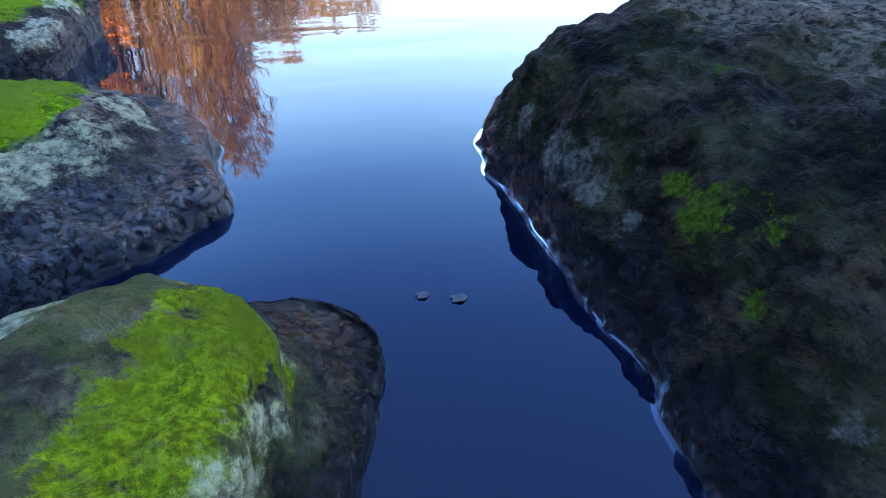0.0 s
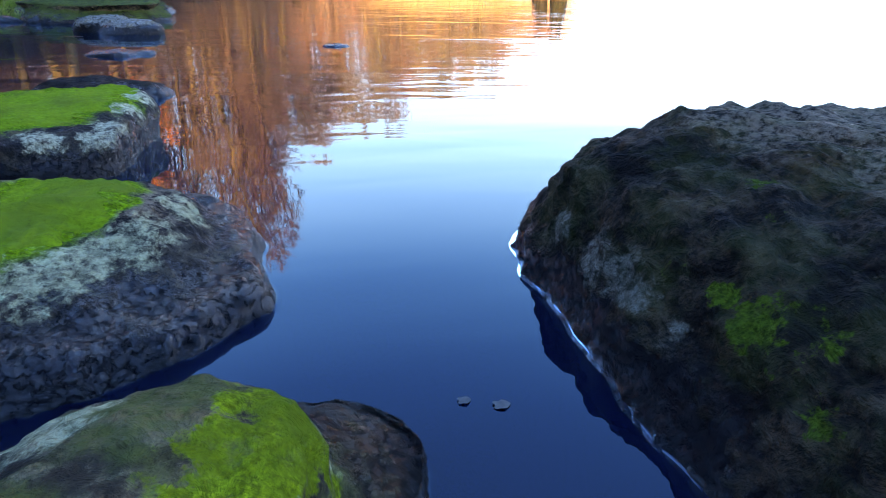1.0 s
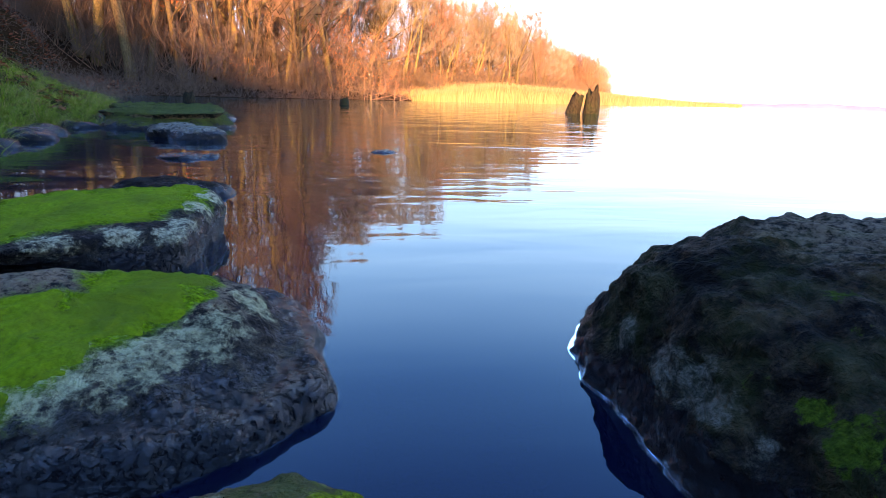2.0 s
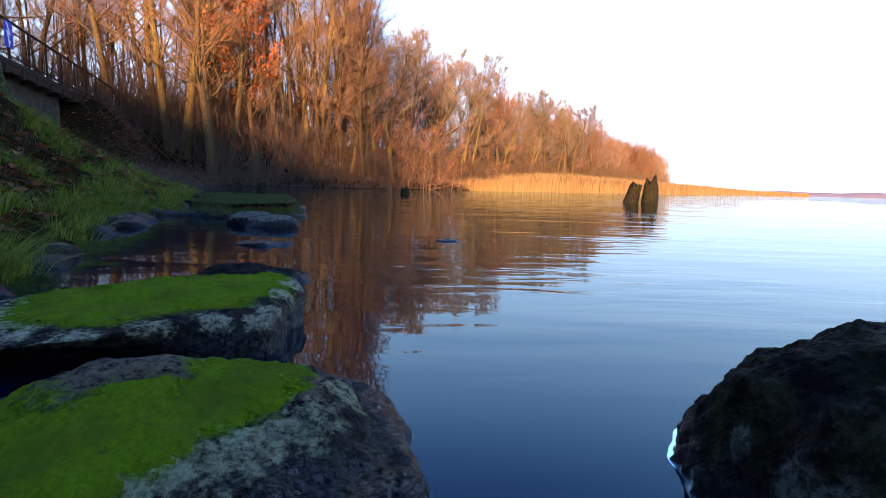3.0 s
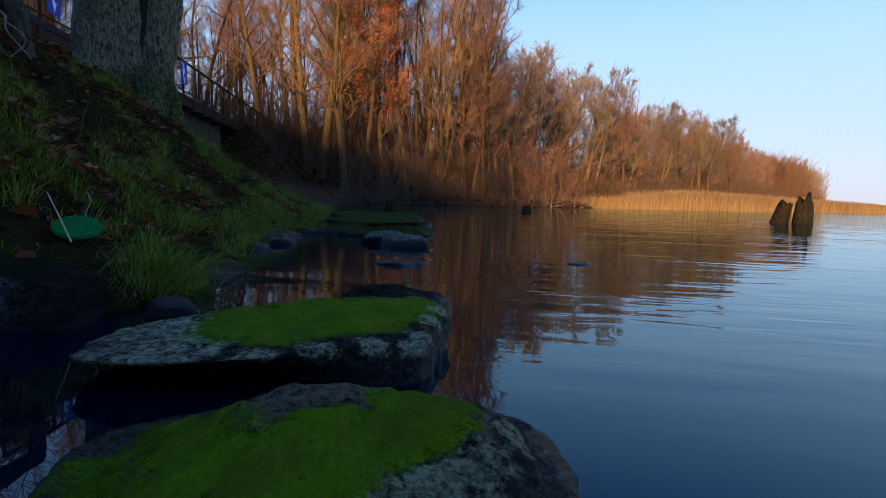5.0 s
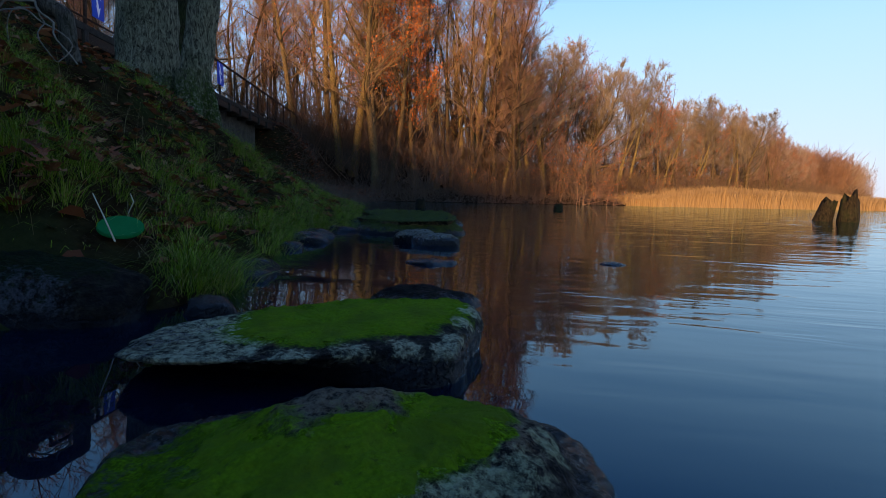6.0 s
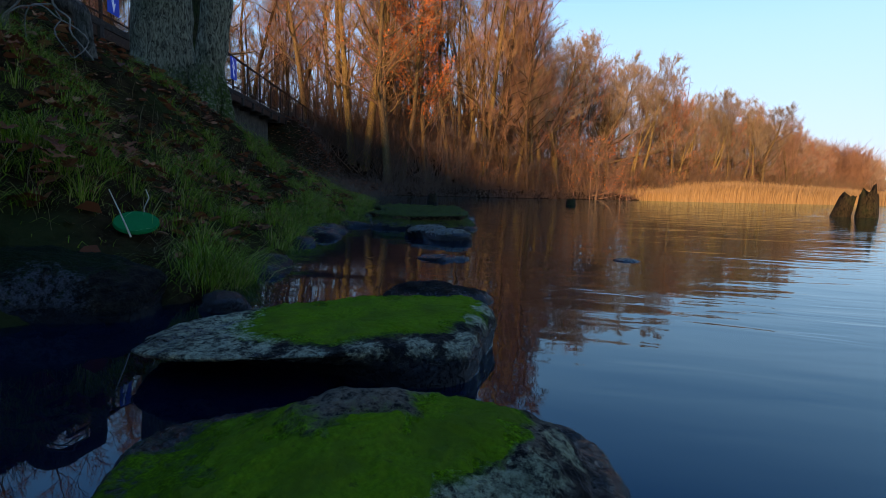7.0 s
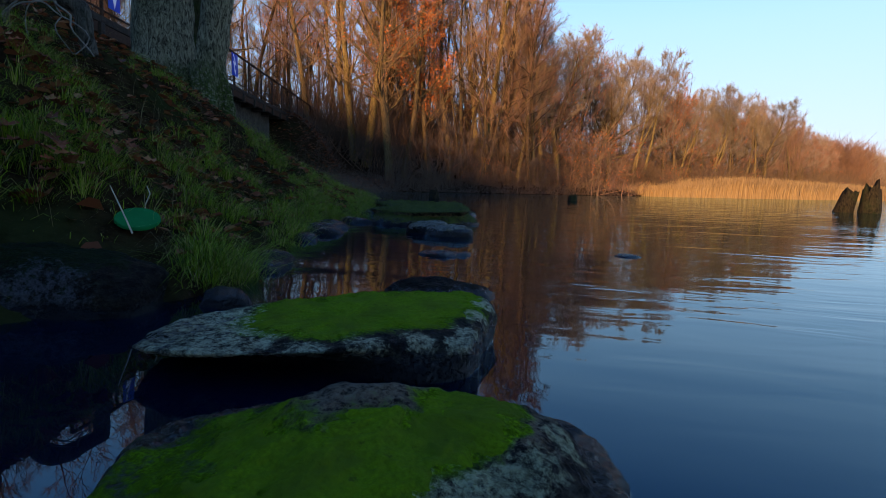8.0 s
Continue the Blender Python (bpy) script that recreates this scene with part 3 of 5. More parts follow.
S_B = stone_material("stone_pale_band", (0.016, 0.015, 0.016), (0.080, 0.076, 0.072), MOSS,
                     [(-0.14, 0.415, 0.080, 0.050), (-0.115, 0.452, 0.082, 0.045), (-0.135, 0.490, 0.086, 0.055), (-0.095, 0.500, 0.082, 0.035), (-0.19, 0.375, 0.080, 0.075), (-0.22, 0.335, 0.07, 0.08), (-0.31, 0.33, 0.065, 0.10), (-0.37, 0.37, 0.05, 0.11), (-0.075, 0.47, 0.076, 0.018)],
                     [(-0.172, 0.318, 0.055, 0.030), (-0.146, 0.334, 0.060, 0.032), (-0.116, 0.350, 0.060, 0.034), (-0.088, 0.376, 0.060, 0.036), (-0.064, 0.407, 0.058, 0.034), (-0.050, 0.438, 0.060, 0.026), (-0.034, 0.490, 0.064, 0.028), (-0.31, 0.275, 0.03, 0.03)],
                     [(-0.25, 0.44, 0.095, 0.09), (-0.20, 0.49, 0.09, 0.08), (-0.08, 0.48, 0.08, 0.06)], 0.043, 4.1, rag=0.5, gloss=0.48)
S_C = stone_material("slab_mossy", (0.012, 0.012, 0.012), (0.060, 0.060, 0.057), MOSS, [(-0.325, 0.985, 0.08, 0.115), (-0.42, 0.90, 0.08, 0.15), (-0.53, 0.83, 0.075, 0.13), (-0.335, 0.88, 0.07, 0.085), (-0.44, 0.78, 0.07, 0.08), (-0.30, 1.06, 0.08, 0.07)],
                     [(-0.66, 0.70, 0.045, 0.13), (-0.70, 0.80, 0.045, 0.10), (-0.54, 0.64, 0.052, 0.08), (-0.21, 0.86, 0.062, 0.036), (-0.215, 0.81, 0.056, 0.036), (-0.22, 0.95, 0.066, 0.034), (-0.225, 1.04, 0.072, 0.034), (-0.28, 0.775, 0.060, 0.034), (-0.35, 0.72, 0.060, 0.036), (-0.43, 0.665, 0.056, 0.04)],
                     wet_to=0.044, seed=7.7, rag=0.5, gloss=0.3, crust=(0.52, 0.49, 0.30))
# boulder, wet and speckled stones: base colours lowered for the shaded shore
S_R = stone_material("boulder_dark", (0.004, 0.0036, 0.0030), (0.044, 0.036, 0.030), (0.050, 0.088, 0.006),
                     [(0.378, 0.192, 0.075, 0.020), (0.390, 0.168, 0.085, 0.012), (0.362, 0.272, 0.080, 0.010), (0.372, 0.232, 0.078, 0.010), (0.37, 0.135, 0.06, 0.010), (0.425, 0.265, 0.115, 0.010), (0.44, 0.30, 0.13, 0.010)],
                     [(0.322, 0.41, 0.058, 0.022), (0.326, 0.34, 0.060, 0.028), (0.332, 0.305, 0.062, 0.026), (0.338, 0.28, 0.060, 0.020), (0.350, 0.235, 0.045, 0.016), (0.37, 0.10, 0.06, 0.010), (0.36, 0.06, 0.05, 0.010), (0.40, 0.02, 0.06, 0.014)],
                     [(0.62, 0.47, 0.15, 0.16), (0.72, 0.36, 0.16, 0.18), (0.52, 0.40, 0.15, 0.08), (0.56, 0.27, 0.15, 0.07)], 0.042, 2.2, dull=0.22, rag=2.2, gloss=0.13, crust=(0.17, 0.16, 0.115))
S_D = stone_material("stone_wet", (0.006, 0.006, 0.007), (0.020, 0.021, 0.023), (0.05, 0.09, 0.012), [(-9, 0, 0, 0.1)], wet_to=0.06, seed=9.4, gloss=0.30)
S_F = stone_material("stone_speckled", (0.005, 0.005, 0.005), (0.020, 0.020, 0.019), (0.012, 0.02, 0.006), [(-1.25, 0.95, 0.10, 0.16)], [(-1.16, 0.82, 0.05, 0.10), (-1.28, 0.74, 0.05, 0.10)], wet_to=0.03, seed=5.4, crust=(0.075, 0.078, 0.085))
S_E = stone_material("stone_far", (0.022, 0.022, 0.017), (0.12, 0.115, 0.085), (0.075, 0.092, 0.020), [(-1.42, 4.3, 0.1, 0.5), (-1.9, 5.6, 0.1, 0.7)], [(-1.10, 3.38, 0.09, 0.17), (-0.93, 3.22, 0.08, 0.16)], wet_to=0.045, seed=12.0, crust=(0.26, 0.26, 0.22))


def shrink(ring, by, rise):
    """A smaller outline above the last one."""
    cx, cy = sum(p[0] for p in ring) / len(ring), sum(p[1] for p in ring) / len(ring)
    return [(cx + (p[0] - cx) * by, cy + (p[1] - cy) * by, p[2] + rise) for p in ring]


def lower(ring, z, grow=1.08):
    """The same outline further down, a little wider."""
    cx, cy = sum(p[0] for p in ring) / len(ring), sum(p[1] for p in ring) / len(ring)
    return [(cx + (p[0] - cx) * grow, cy + (p[1] - cy) * grow, z) for p in ring]


M_MOSS = moss_material("green_moss", (0.098, 0.158, 0.004))

# large dark boulder
foot = [(0.309, 0.30, 0), (0.309, 0.38, 0), (0.311, 0.475, 0), (0.40, 0.59, 0), (0.70, 0.68, 0), (1.0, 0.55, 0), (1.15, 0.15, 0), (1.05, -0.3, 0), (0.7, -0.45, 0), (0.42, -0.30, 0), (0.33, 0.0, 0), (0.318, 0.15, 0)]
waist = [(0.328, 0.30, 0.052), (0.331, 0.38, 0.057), (0.336, 0.460, 0.066), (0.42, 0.56, 0.07), (0.68, 0.62, 0.07), (0.95, 0.50, 0.07), (1.08, 0.15, 0.07), (1.0, -0.25, 0.07), (0.7, -0.38, 0.07), (0.45, -0.24, 0.06), (0.37, 0.0, 0.05), (0.343, 0.15, 0.05)]
shoulder = [(0.375, 0.30, 0.106), (0.364, 0.38, 0.110), (0.353, 0.446, 0.121), (0.435, 0.503, 0.127), (0.62, 0.56, 0.136), (0.88, 0.45, 0.132), (0.98, 0.15, 0.145), (0.9, -0.2, 0.13), (0.7, -0.3, 0.13), (0.5, -0.18, 0.12), (0.43, 0.02, 0.105), (0.40, 0.16, 0.105)]
crown = [(0.47, 0.30, 0.145), (0.46, 0.36, 0.147), (0.46, 0.43, 0.149), (0.50, 0.48, 0.154), (0.60, 0.49, 0.155), (0.78, 0.40, 0.152), (0.86, 0.15, 0.155), (0.80, -0.1, 0.16), (0.7, -0.18, 0.16), (0.58, -0.1, 0.15), (0.52, 0.05, 0.145), (0.49, 0.18, 0.145)]
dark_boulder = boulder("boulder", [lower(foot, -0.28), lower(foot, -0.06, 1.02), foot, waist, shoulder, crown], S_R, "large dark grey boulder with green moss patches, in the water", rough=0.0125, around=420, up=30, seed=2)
meniscus(dark_boulder, 420, 0.0004, 0.43)

# near stone with a mossy dome and a black ledge
foot = [(0.163, 0.178, 0), (0.157, 0.206, 0), (0.128, 0.234, 0), (0.070, 0.244, 0), (0.0, 0.25, 0), (-0.05, 0.22, 0), (-0.09, 0.14, 0), (-0.10, 0.02, 0), (-0.06, -0.08, 0), (0.05, -0.08, 0), (0.115, 0.03, 0), (0.142, 0.115, 0)]
ledge = [(0.158, 0.175, 0.020), (0.152, 0.202, 0.023), (0.122, 0.226, 0.026), (0.066, 0.232, 0.026), (0.0, 0.232, 0.035), (-0.04, 0.205, 0.042), (-0.075, 0.13, 0.05), (-0.085, 0.02, 0.05), (-0.05, -0.06, 0.05), (0.05, -0.06, 0.05), (0.107, 0.03, 0.03), (0.136, 0.11, 0.020)]
flank = [(0.120, 0.150, 0.040), (0.112, 0.179, 0.042), (0.091, 0.205, 0.048), (0.055, 0.213, 0.058), (0.005, 0.20, 0.065), (-0.025, 0.172, 0.07), (-0.05, 0.11, 0.075), (-0.06, 0.02, 0.075), (-0.03, -0.03, 0.075), (0.045, -0.03, 0.07), (0.09, 0.03, 0.058), (0.112, 0.10, 0.045)]
dome = [(0.104, 0.142, 0.080), (0.097, 0.163, 0.083), (0.08, 0.181, 0.088), (0.052, 0.187, 0.092), (0.018, 0.17, 0.094), (0.0, 0.147, 0.096), (-0.02, 0.10, 0.098), (-0.025, 0.03, 0.098), (0.0, 0.0, 0.098), (0.045, 0.0, 0.096), (0.082, 0.05, 0.088), (0.100, 0.10, 0.081)]
crown = shrink(dome, 0.55, 0.015)
domed_stone = boulder("stone", [lower(foot, -0.22), foot, ledge, flank, dome, crown], S_A, "rounded grey stone with a bright green moss cap", "shore stones", 0.0060, 340, 24, 5, "stone")
meniscus(domed_stone, 340, 0.0007)

# long stone with moss and a pale band
foot = [(0.062, 0.404, 0), (0.042, 0.462, 0), (0.030, 0.53, 0), (-0.02, 0.60, 0), (-0.15, 0.61, 0), (-0.32, 0.57, 0), (-0.44, 0.50, 0), (-0.50, 0.42, 0), (-0.42, 0.29, 0), (-0.28, 0.23, 0), (-0.13, 0.262, 0), (-0.045, 0.299, 0), (0.006, 0.330, 0), (0.044, 0.372, 0)]
waist = [(0.005, 0.425, 0.034), (-0.002, 0.48, 0.040), (-0.02, 0.53, 0.044), (-0.06, 0.565, 0.05), (-0.15, 0.57, 0.055), (-0.30, 0.54, 0.055), (-0.39, 0.48, 0.045), (-0.42, 0.42, 0.03), (-0.37, 0.32, 0.035), (-0.26, 0.28, 0.045), (-0.14, 0.305, 0.042), (-0.075, 0.335, 0.040), (-0.035, 0.365, 0.036), (-0.008, 0.395, 0.034)]
shoulder = [(-0.032, 0.445, 0.058), (-0.030, 0.49, 0.064), (-0.045, 0.525, 0.067), (-0.085, 0.54, 0.072), (-0.16, 0.535, 0.078), (-0.27, 0.505, 0.080), (-0.33, 0.468, 0.068), (-0.35, 0.42, 0.059), (-0.31, 0.35, 0.064), (-0.23, 0.33, 0.066), (-0.145, 0.35, 0.064), (-0.100, 0.37, 0.060), (-0.070, 0.40, 0.058), (-0.045, 0.42, 0.057)]
crown = [(-0.075, 0.455, 0.076), (-0.075, 0.48, 0.079), (-0.09, 0.50, 0.081), (-0.115, 0.505, 0.083), (-0.16, 0.505, 0.089), (-0.23, 0.478, 0.100), (-0.275, 0.46, 0.100), (-0.295, 0.43, 0.094), (-0.265, 0.40, 0.088), (-0.21, 0.392, 0.082), (-0.155, 0.402, 0.076), (-0.125, 0.415, 0.074), (-0.105, 0.43, 0.073), (-0.09, 0.44, 0.074)]
long_stone = boulder("stone", [lower(foot, -0.25), foot, waist, shoulder, crown], S_B, "long grey stone with green moss and a pale crust band", "shore stones", 0.0070, 380, 24, 8, "stone")
moss_cover(long_stone, [(-0.14, 0.415, 0.080, 0.050), (-0.115, 0.452, 0.082, 0.045), (-0.135, 0.490, 0.086, 0.055), (-0.095, 0.500, 0.082, 0.035), (-0.19, 0.375, 0.080, 0.080), (-0.22, 0.335, 0.07, 0.08), (-0.31, 0.33, 0.065, 0.10), (-0.37, 0.37, 0.05, 0.11)], M_MOSS, 0.046, "thick green moss", 1.15, 0.0022)
meniscus(long_stone, 380, 0.0007)

# flat slab
foot = [(-0.203, 0.80, 0), (-0.206, 0.93, 0), (-0.21, 1.05, 0), (-0.29, 1.10, 0), (-0.48, 1.03, 0), (-0.66, 0.95, 0), (-0.74, 0.85, 0), (-0.70, 0.76, 0), (-0.56, 0.75, 0), (-0.42, 0.757, 0), (-0.29, 0.742, 0)]
under = [(-0.198, 0.80, 0.036), (-0.205, 0.93, 0.040), (-0.212, 1.06, 0.050), (-0.29, 1.10, 0.048), (-0.48, 1.03, 0.046), (-0.68, 0.95, 0.035), (-0.77, 0.84, 0.026), (-0.73, 0.68, 0.026), (-0.57, 0.66, 0.034), (-0.41, 0.70, 0.040), (-0.28, 0.755, 0.040)]
edge = [(-0.208, 0.815, 0.058), (-0.216, 0.93, 0.064), (-0.232, 1.06, 0.075), (-0.30, 1.10, 0.079), (-0.46, 1.03, 0.079), (-0.65, 0.90, 0.066), (-0.74, 0.78, 0.048), (-0.71, 0.640, 0.044), (-0.58, 0.615, 0.052), (-0.41, 0.668, 0.058), (-0.28, 0.772, 0.060)]
crown = [(-0.245, 0.85, 0.066), (-0.25, 0.95, 0.072), (-0.265, 1.03, 0.078), (-0.32, 1.05, 0.081), (-0.45, 0.98, 0.081), (-0.60, 0.88, 0.072), (-0.67, 0.78, 0.056), (-0.65, 0.69, 0.053), (-0.55, 0.665, 0.060), (-0.42, 0.715, 0.065), (-0.31, 0.80, 0.066)]
flat_stone = boulder("stone", [lower(foot, -0.25, 0.95), foot, under, edge, crown], S_C, "flat mossy stone slab with a pale rim and dark undercut side", "shore stones", 0.0065, 400, 20, 11, "stone")
moss_cover(flat_stone, [(-0.325, 0.985, 0.08, 0.115), (-0.42, 0.90, 0.08, 0.15), (-0.53, 0.83, 0.075, 0.13), (-0.335, 0.88, 0.07, 0.085), (-0.44, 0.78, 0.07, 0.08), (-0.30, 1.06, 0.08, 0.07)], M_MOSS, 0.05, "thick green moss", 1.1, 0.0028)
meniscus(flat_stone, 400, 0.0008)

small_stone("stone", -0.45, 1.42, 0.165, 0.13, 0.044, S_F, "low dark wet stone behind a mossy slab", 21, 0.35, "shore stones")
small_stone("stone", -1.10, 3.40, 0.15, 0.13, 0.075, S_E, "grey stone with a pale top, awash in the lake", 22, 0.1, "shore stones")
small_stone("stone", -0.93, 3.24, 0.15, 0.10, 0.062, S_E, "grey stone with a pale top, awash in the lake", 23, 0.2, "shore stones")
small_stone("stone", -1.44, 4.25, 0.42, 0.32, 0.125, S_E, "broad flat stone slab with dull green moss", 24, 0.3, "shore stones", flat=0.85)
small_stone("stone", -1.9, 5.6, 0.55, 0.6, 0.115, S_E, "broad flat stone slab with dull green moss", 25, 0.3, "shore stones", flat=0.85)
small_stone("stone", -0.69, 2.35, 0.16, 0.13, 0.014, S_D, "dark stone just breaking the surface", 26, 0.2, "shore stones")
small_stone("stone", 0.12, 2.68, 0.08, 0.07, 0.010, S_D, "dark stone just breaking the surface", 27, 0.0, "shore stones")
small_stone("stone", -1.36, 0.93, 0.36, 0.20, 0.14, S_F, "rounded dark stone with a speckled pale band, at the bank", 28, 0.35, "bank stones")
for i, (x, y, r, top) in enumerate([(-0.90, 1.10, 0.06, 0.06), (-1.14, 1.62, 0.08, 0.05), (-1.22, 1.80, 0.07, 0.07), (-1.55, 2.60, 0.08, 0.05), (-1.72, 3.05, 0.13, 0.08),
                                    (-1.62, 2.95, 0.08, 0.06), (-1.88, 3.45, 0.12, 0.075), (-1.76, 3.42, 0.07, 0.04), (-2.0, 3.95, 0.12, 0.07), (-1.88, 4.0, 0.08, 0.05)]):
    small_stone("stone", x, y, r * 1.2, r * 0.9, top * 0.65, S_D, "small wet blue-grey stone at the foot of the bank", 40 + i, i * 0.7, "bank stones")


# ---- trees ----
def bend(rnd, start, way, length, pieces, wander, lift):
    pts, p, d = [start.copy()], start.copy(), way.normalized()
    for _ in range(pieces):
        d = (d + Vector((rnd.gauss(0, wander), rnd.gauss(0, wander), rnd.gauss(0, wander) + lift))).normalized()
        p = p + d * (length / pieces)
        pts.append(p.copy())
    return pts


def along(pts, t):
    f = t * (len(pts) - 1)
    i = min(int(f), len(pts) - 2)
    return pts[i].lerp(pts[i + 1], f - i), (pts[i + 1] - pts[i]).normalized()


def grow(seed, height, radius, first=0.25, limbs=26, subs=6, twigs=5, reach=0.30, rise=0.9, stems=1, wander=0.05, twig_r=0.012, leaves=0, leaf=0.10, lean=0.0, spread=0.13, slivers=5, lift=0.09, joints=14, sides=8):
    """A bare tree: trunk and limbs, twigs that fan out finer and finer, and dead leaves that still hang on."""
    rnd = random.Random(seed)
    wood, fine, leaf_v, leaf_f = Tubes(), Tubes(), [], []

    def scatter(s):
        return Vector((rnd.gauss(0, s), rnd.gauss(0, s), rnd.gauss(0, s)))

    for s in range(stems):
        a0 = rnd.uniform(0, 6.28)
        out = Vector((math.cos(a0), math.sin(a0), 0)) * (rnd.uniform(0.05, 0.25) if stems > 1 else lean)
        root = Vector((math.cos(a0 * 1.7), math.sin(a0 * 1.7), 0)) * rnd.uniform(0.3, 1.0) * spread * (stems > 1)
        h = height * rnd.uniform(0.85, 1.0) if s else height
        trunk = bend(rnd, Vector((0, 0, -0.3)) + root, Vector((out.x, out.y, 1)), h, joints, wander, 0.05)
        n = len(trunk)
        r0 = radius * (rnd.uniform(0.6, 0.9) if s else 1.0)
        wood.add(trunk, [r0 * (1.3 if i == 0 else 1) * (1 - 0.95 * (i / (n - 1)) ** 1.05) for i in range(n)], sides)
        for i in range(limbs // stems):
            t = first + (0.99 - first) * ((i + rnd.random()) / (limbs // stems)) ** 0.85
            p, d = along(trunk, t)
            az = i * 2.4 + rnd.uniform(-0.5, 0.5)
            size = (height * reach * (1.15 - t) ** 0.8 + 0.4) * rnd.uniform(0.65, 1.2)
            way = Vector((math.cos(az), math.sin(az), rise * rnd.uniform(0.5, 1.1) * (0.5 + t)))
            limb = bend(rnd, p, way, size, joints // 3 + 1, 0.13, lift)
            r1 = max(0.018, r0 * 0.40 * (1.08 - t))
            wood.add(limb, [r1 * (1 - 0.88 * k / (len(limb) - 1)) for k in range(len(limb))], sides // 2)
            for j in range(subs):
                u = 0.18 + 0.82 * (j + rnd.random()) / subs
                q, e = along(limb, u)
                side = e.cross(Vector((0, 0, 1)) + scatter(0.4)).normalized() * (1 if j % 2 else -1)
                length = size * rnd.uniform(0.34, 0.55) * (1.15 - 0.6 * u)
                sub = bend(rnd, q, e * 0.75 + side * rnd.uniform(0.35, 0.95) + Vector((0, 0, 0.22)), length, 3, 0.14, 0.06)
                rs = max(twig_r * 1.5, r1 * 0.42 * (1.05 - u))
                fine.add(sub, [rs, rs * 0.75, rs * 0.5, rs * 0.25], 3)
                for w in range(twigs):
                    b, g = along(sub, 0.12 + 0.88 * (w + rnd.random()) / twigs)
                    long = rnd.uniform(0.30, 0.85) * min(1.0, 0.45 + length * 0.4)
                    tw = bend(rnd, b, g + scatter(0.50) + Vector((0, 0, 0.15)), long, 1, 0.1, 0.0)
                    k = len(fine.v)
                    one = (tw[1] - tw[0]).cross(scatter(1.0)).normalized() * twig_r
                    two = (tw[1] - tw[0]).cross(one).normalized() * twig_r
                    fine.v += [tw[0] + one, tw[0] - one * 0.5 + two * 0.87, tw[0] - one * 0.5 - two * 0.87, tw[1]]
                    fine.f += [(k, k + 1, k + 3), (k + 1, k + 2, k + 3), (k + 2, k, k + 3)]
                    for _ in range(slivers):
                        c, f = along(tw, rnd.uniform(0.15, 1.0))
                        f = (f + scatter(0.55)).normalized() * long * rnd.uniform(0.5, 0.95)
                        across = f.cross(scatter(1.0)).normalized() * twig_r * 0.62
                        k = len(fine.v)
                        fine.v += [c - across, c + across, c + f]
                        fine.f.append((k, k + 1, k + 2))
                    for _ in range(leaves):
                        c, _d = along(tw, rnd.random())
                        c = c + Vector((rnd.gauss(0, 0.10), rnd.gauss(0, 0.10), rnd.gauss(-0.05, 0.10)))
                        u_way = scatter(1.0).normalized() * leaf * rnd.uniform(0.6, 1.2)
                        v_way = u_way.cross(scatter(1.0)).normalized() * leaf * 0.5
                        k = len(leaf_v)
                        leaf_v += [c - u_way, c + v_way, c + u_way, c - v_way]
                        leaf_f.append((k, k + 1, k + 2, k + 3))
    return wood.shape(), fine.shape(), (leaf_v, leaf_f)


def tree(name, place, shapes, label, bark, twig, leaf_mat=None, turn=0.0, group="wood across the bay", category="tree"):
    ob = empty(name, place, label, category, group, turn)
    part("trunk", shapes[0], bark, ob)
    part("crown", shapes[1], twig, ob)
    if leaf_mat and shapes[2][0]:
        part("leaves", shapes[2], leaf_mat, ob, "dead orange leaves", False)
    return ob


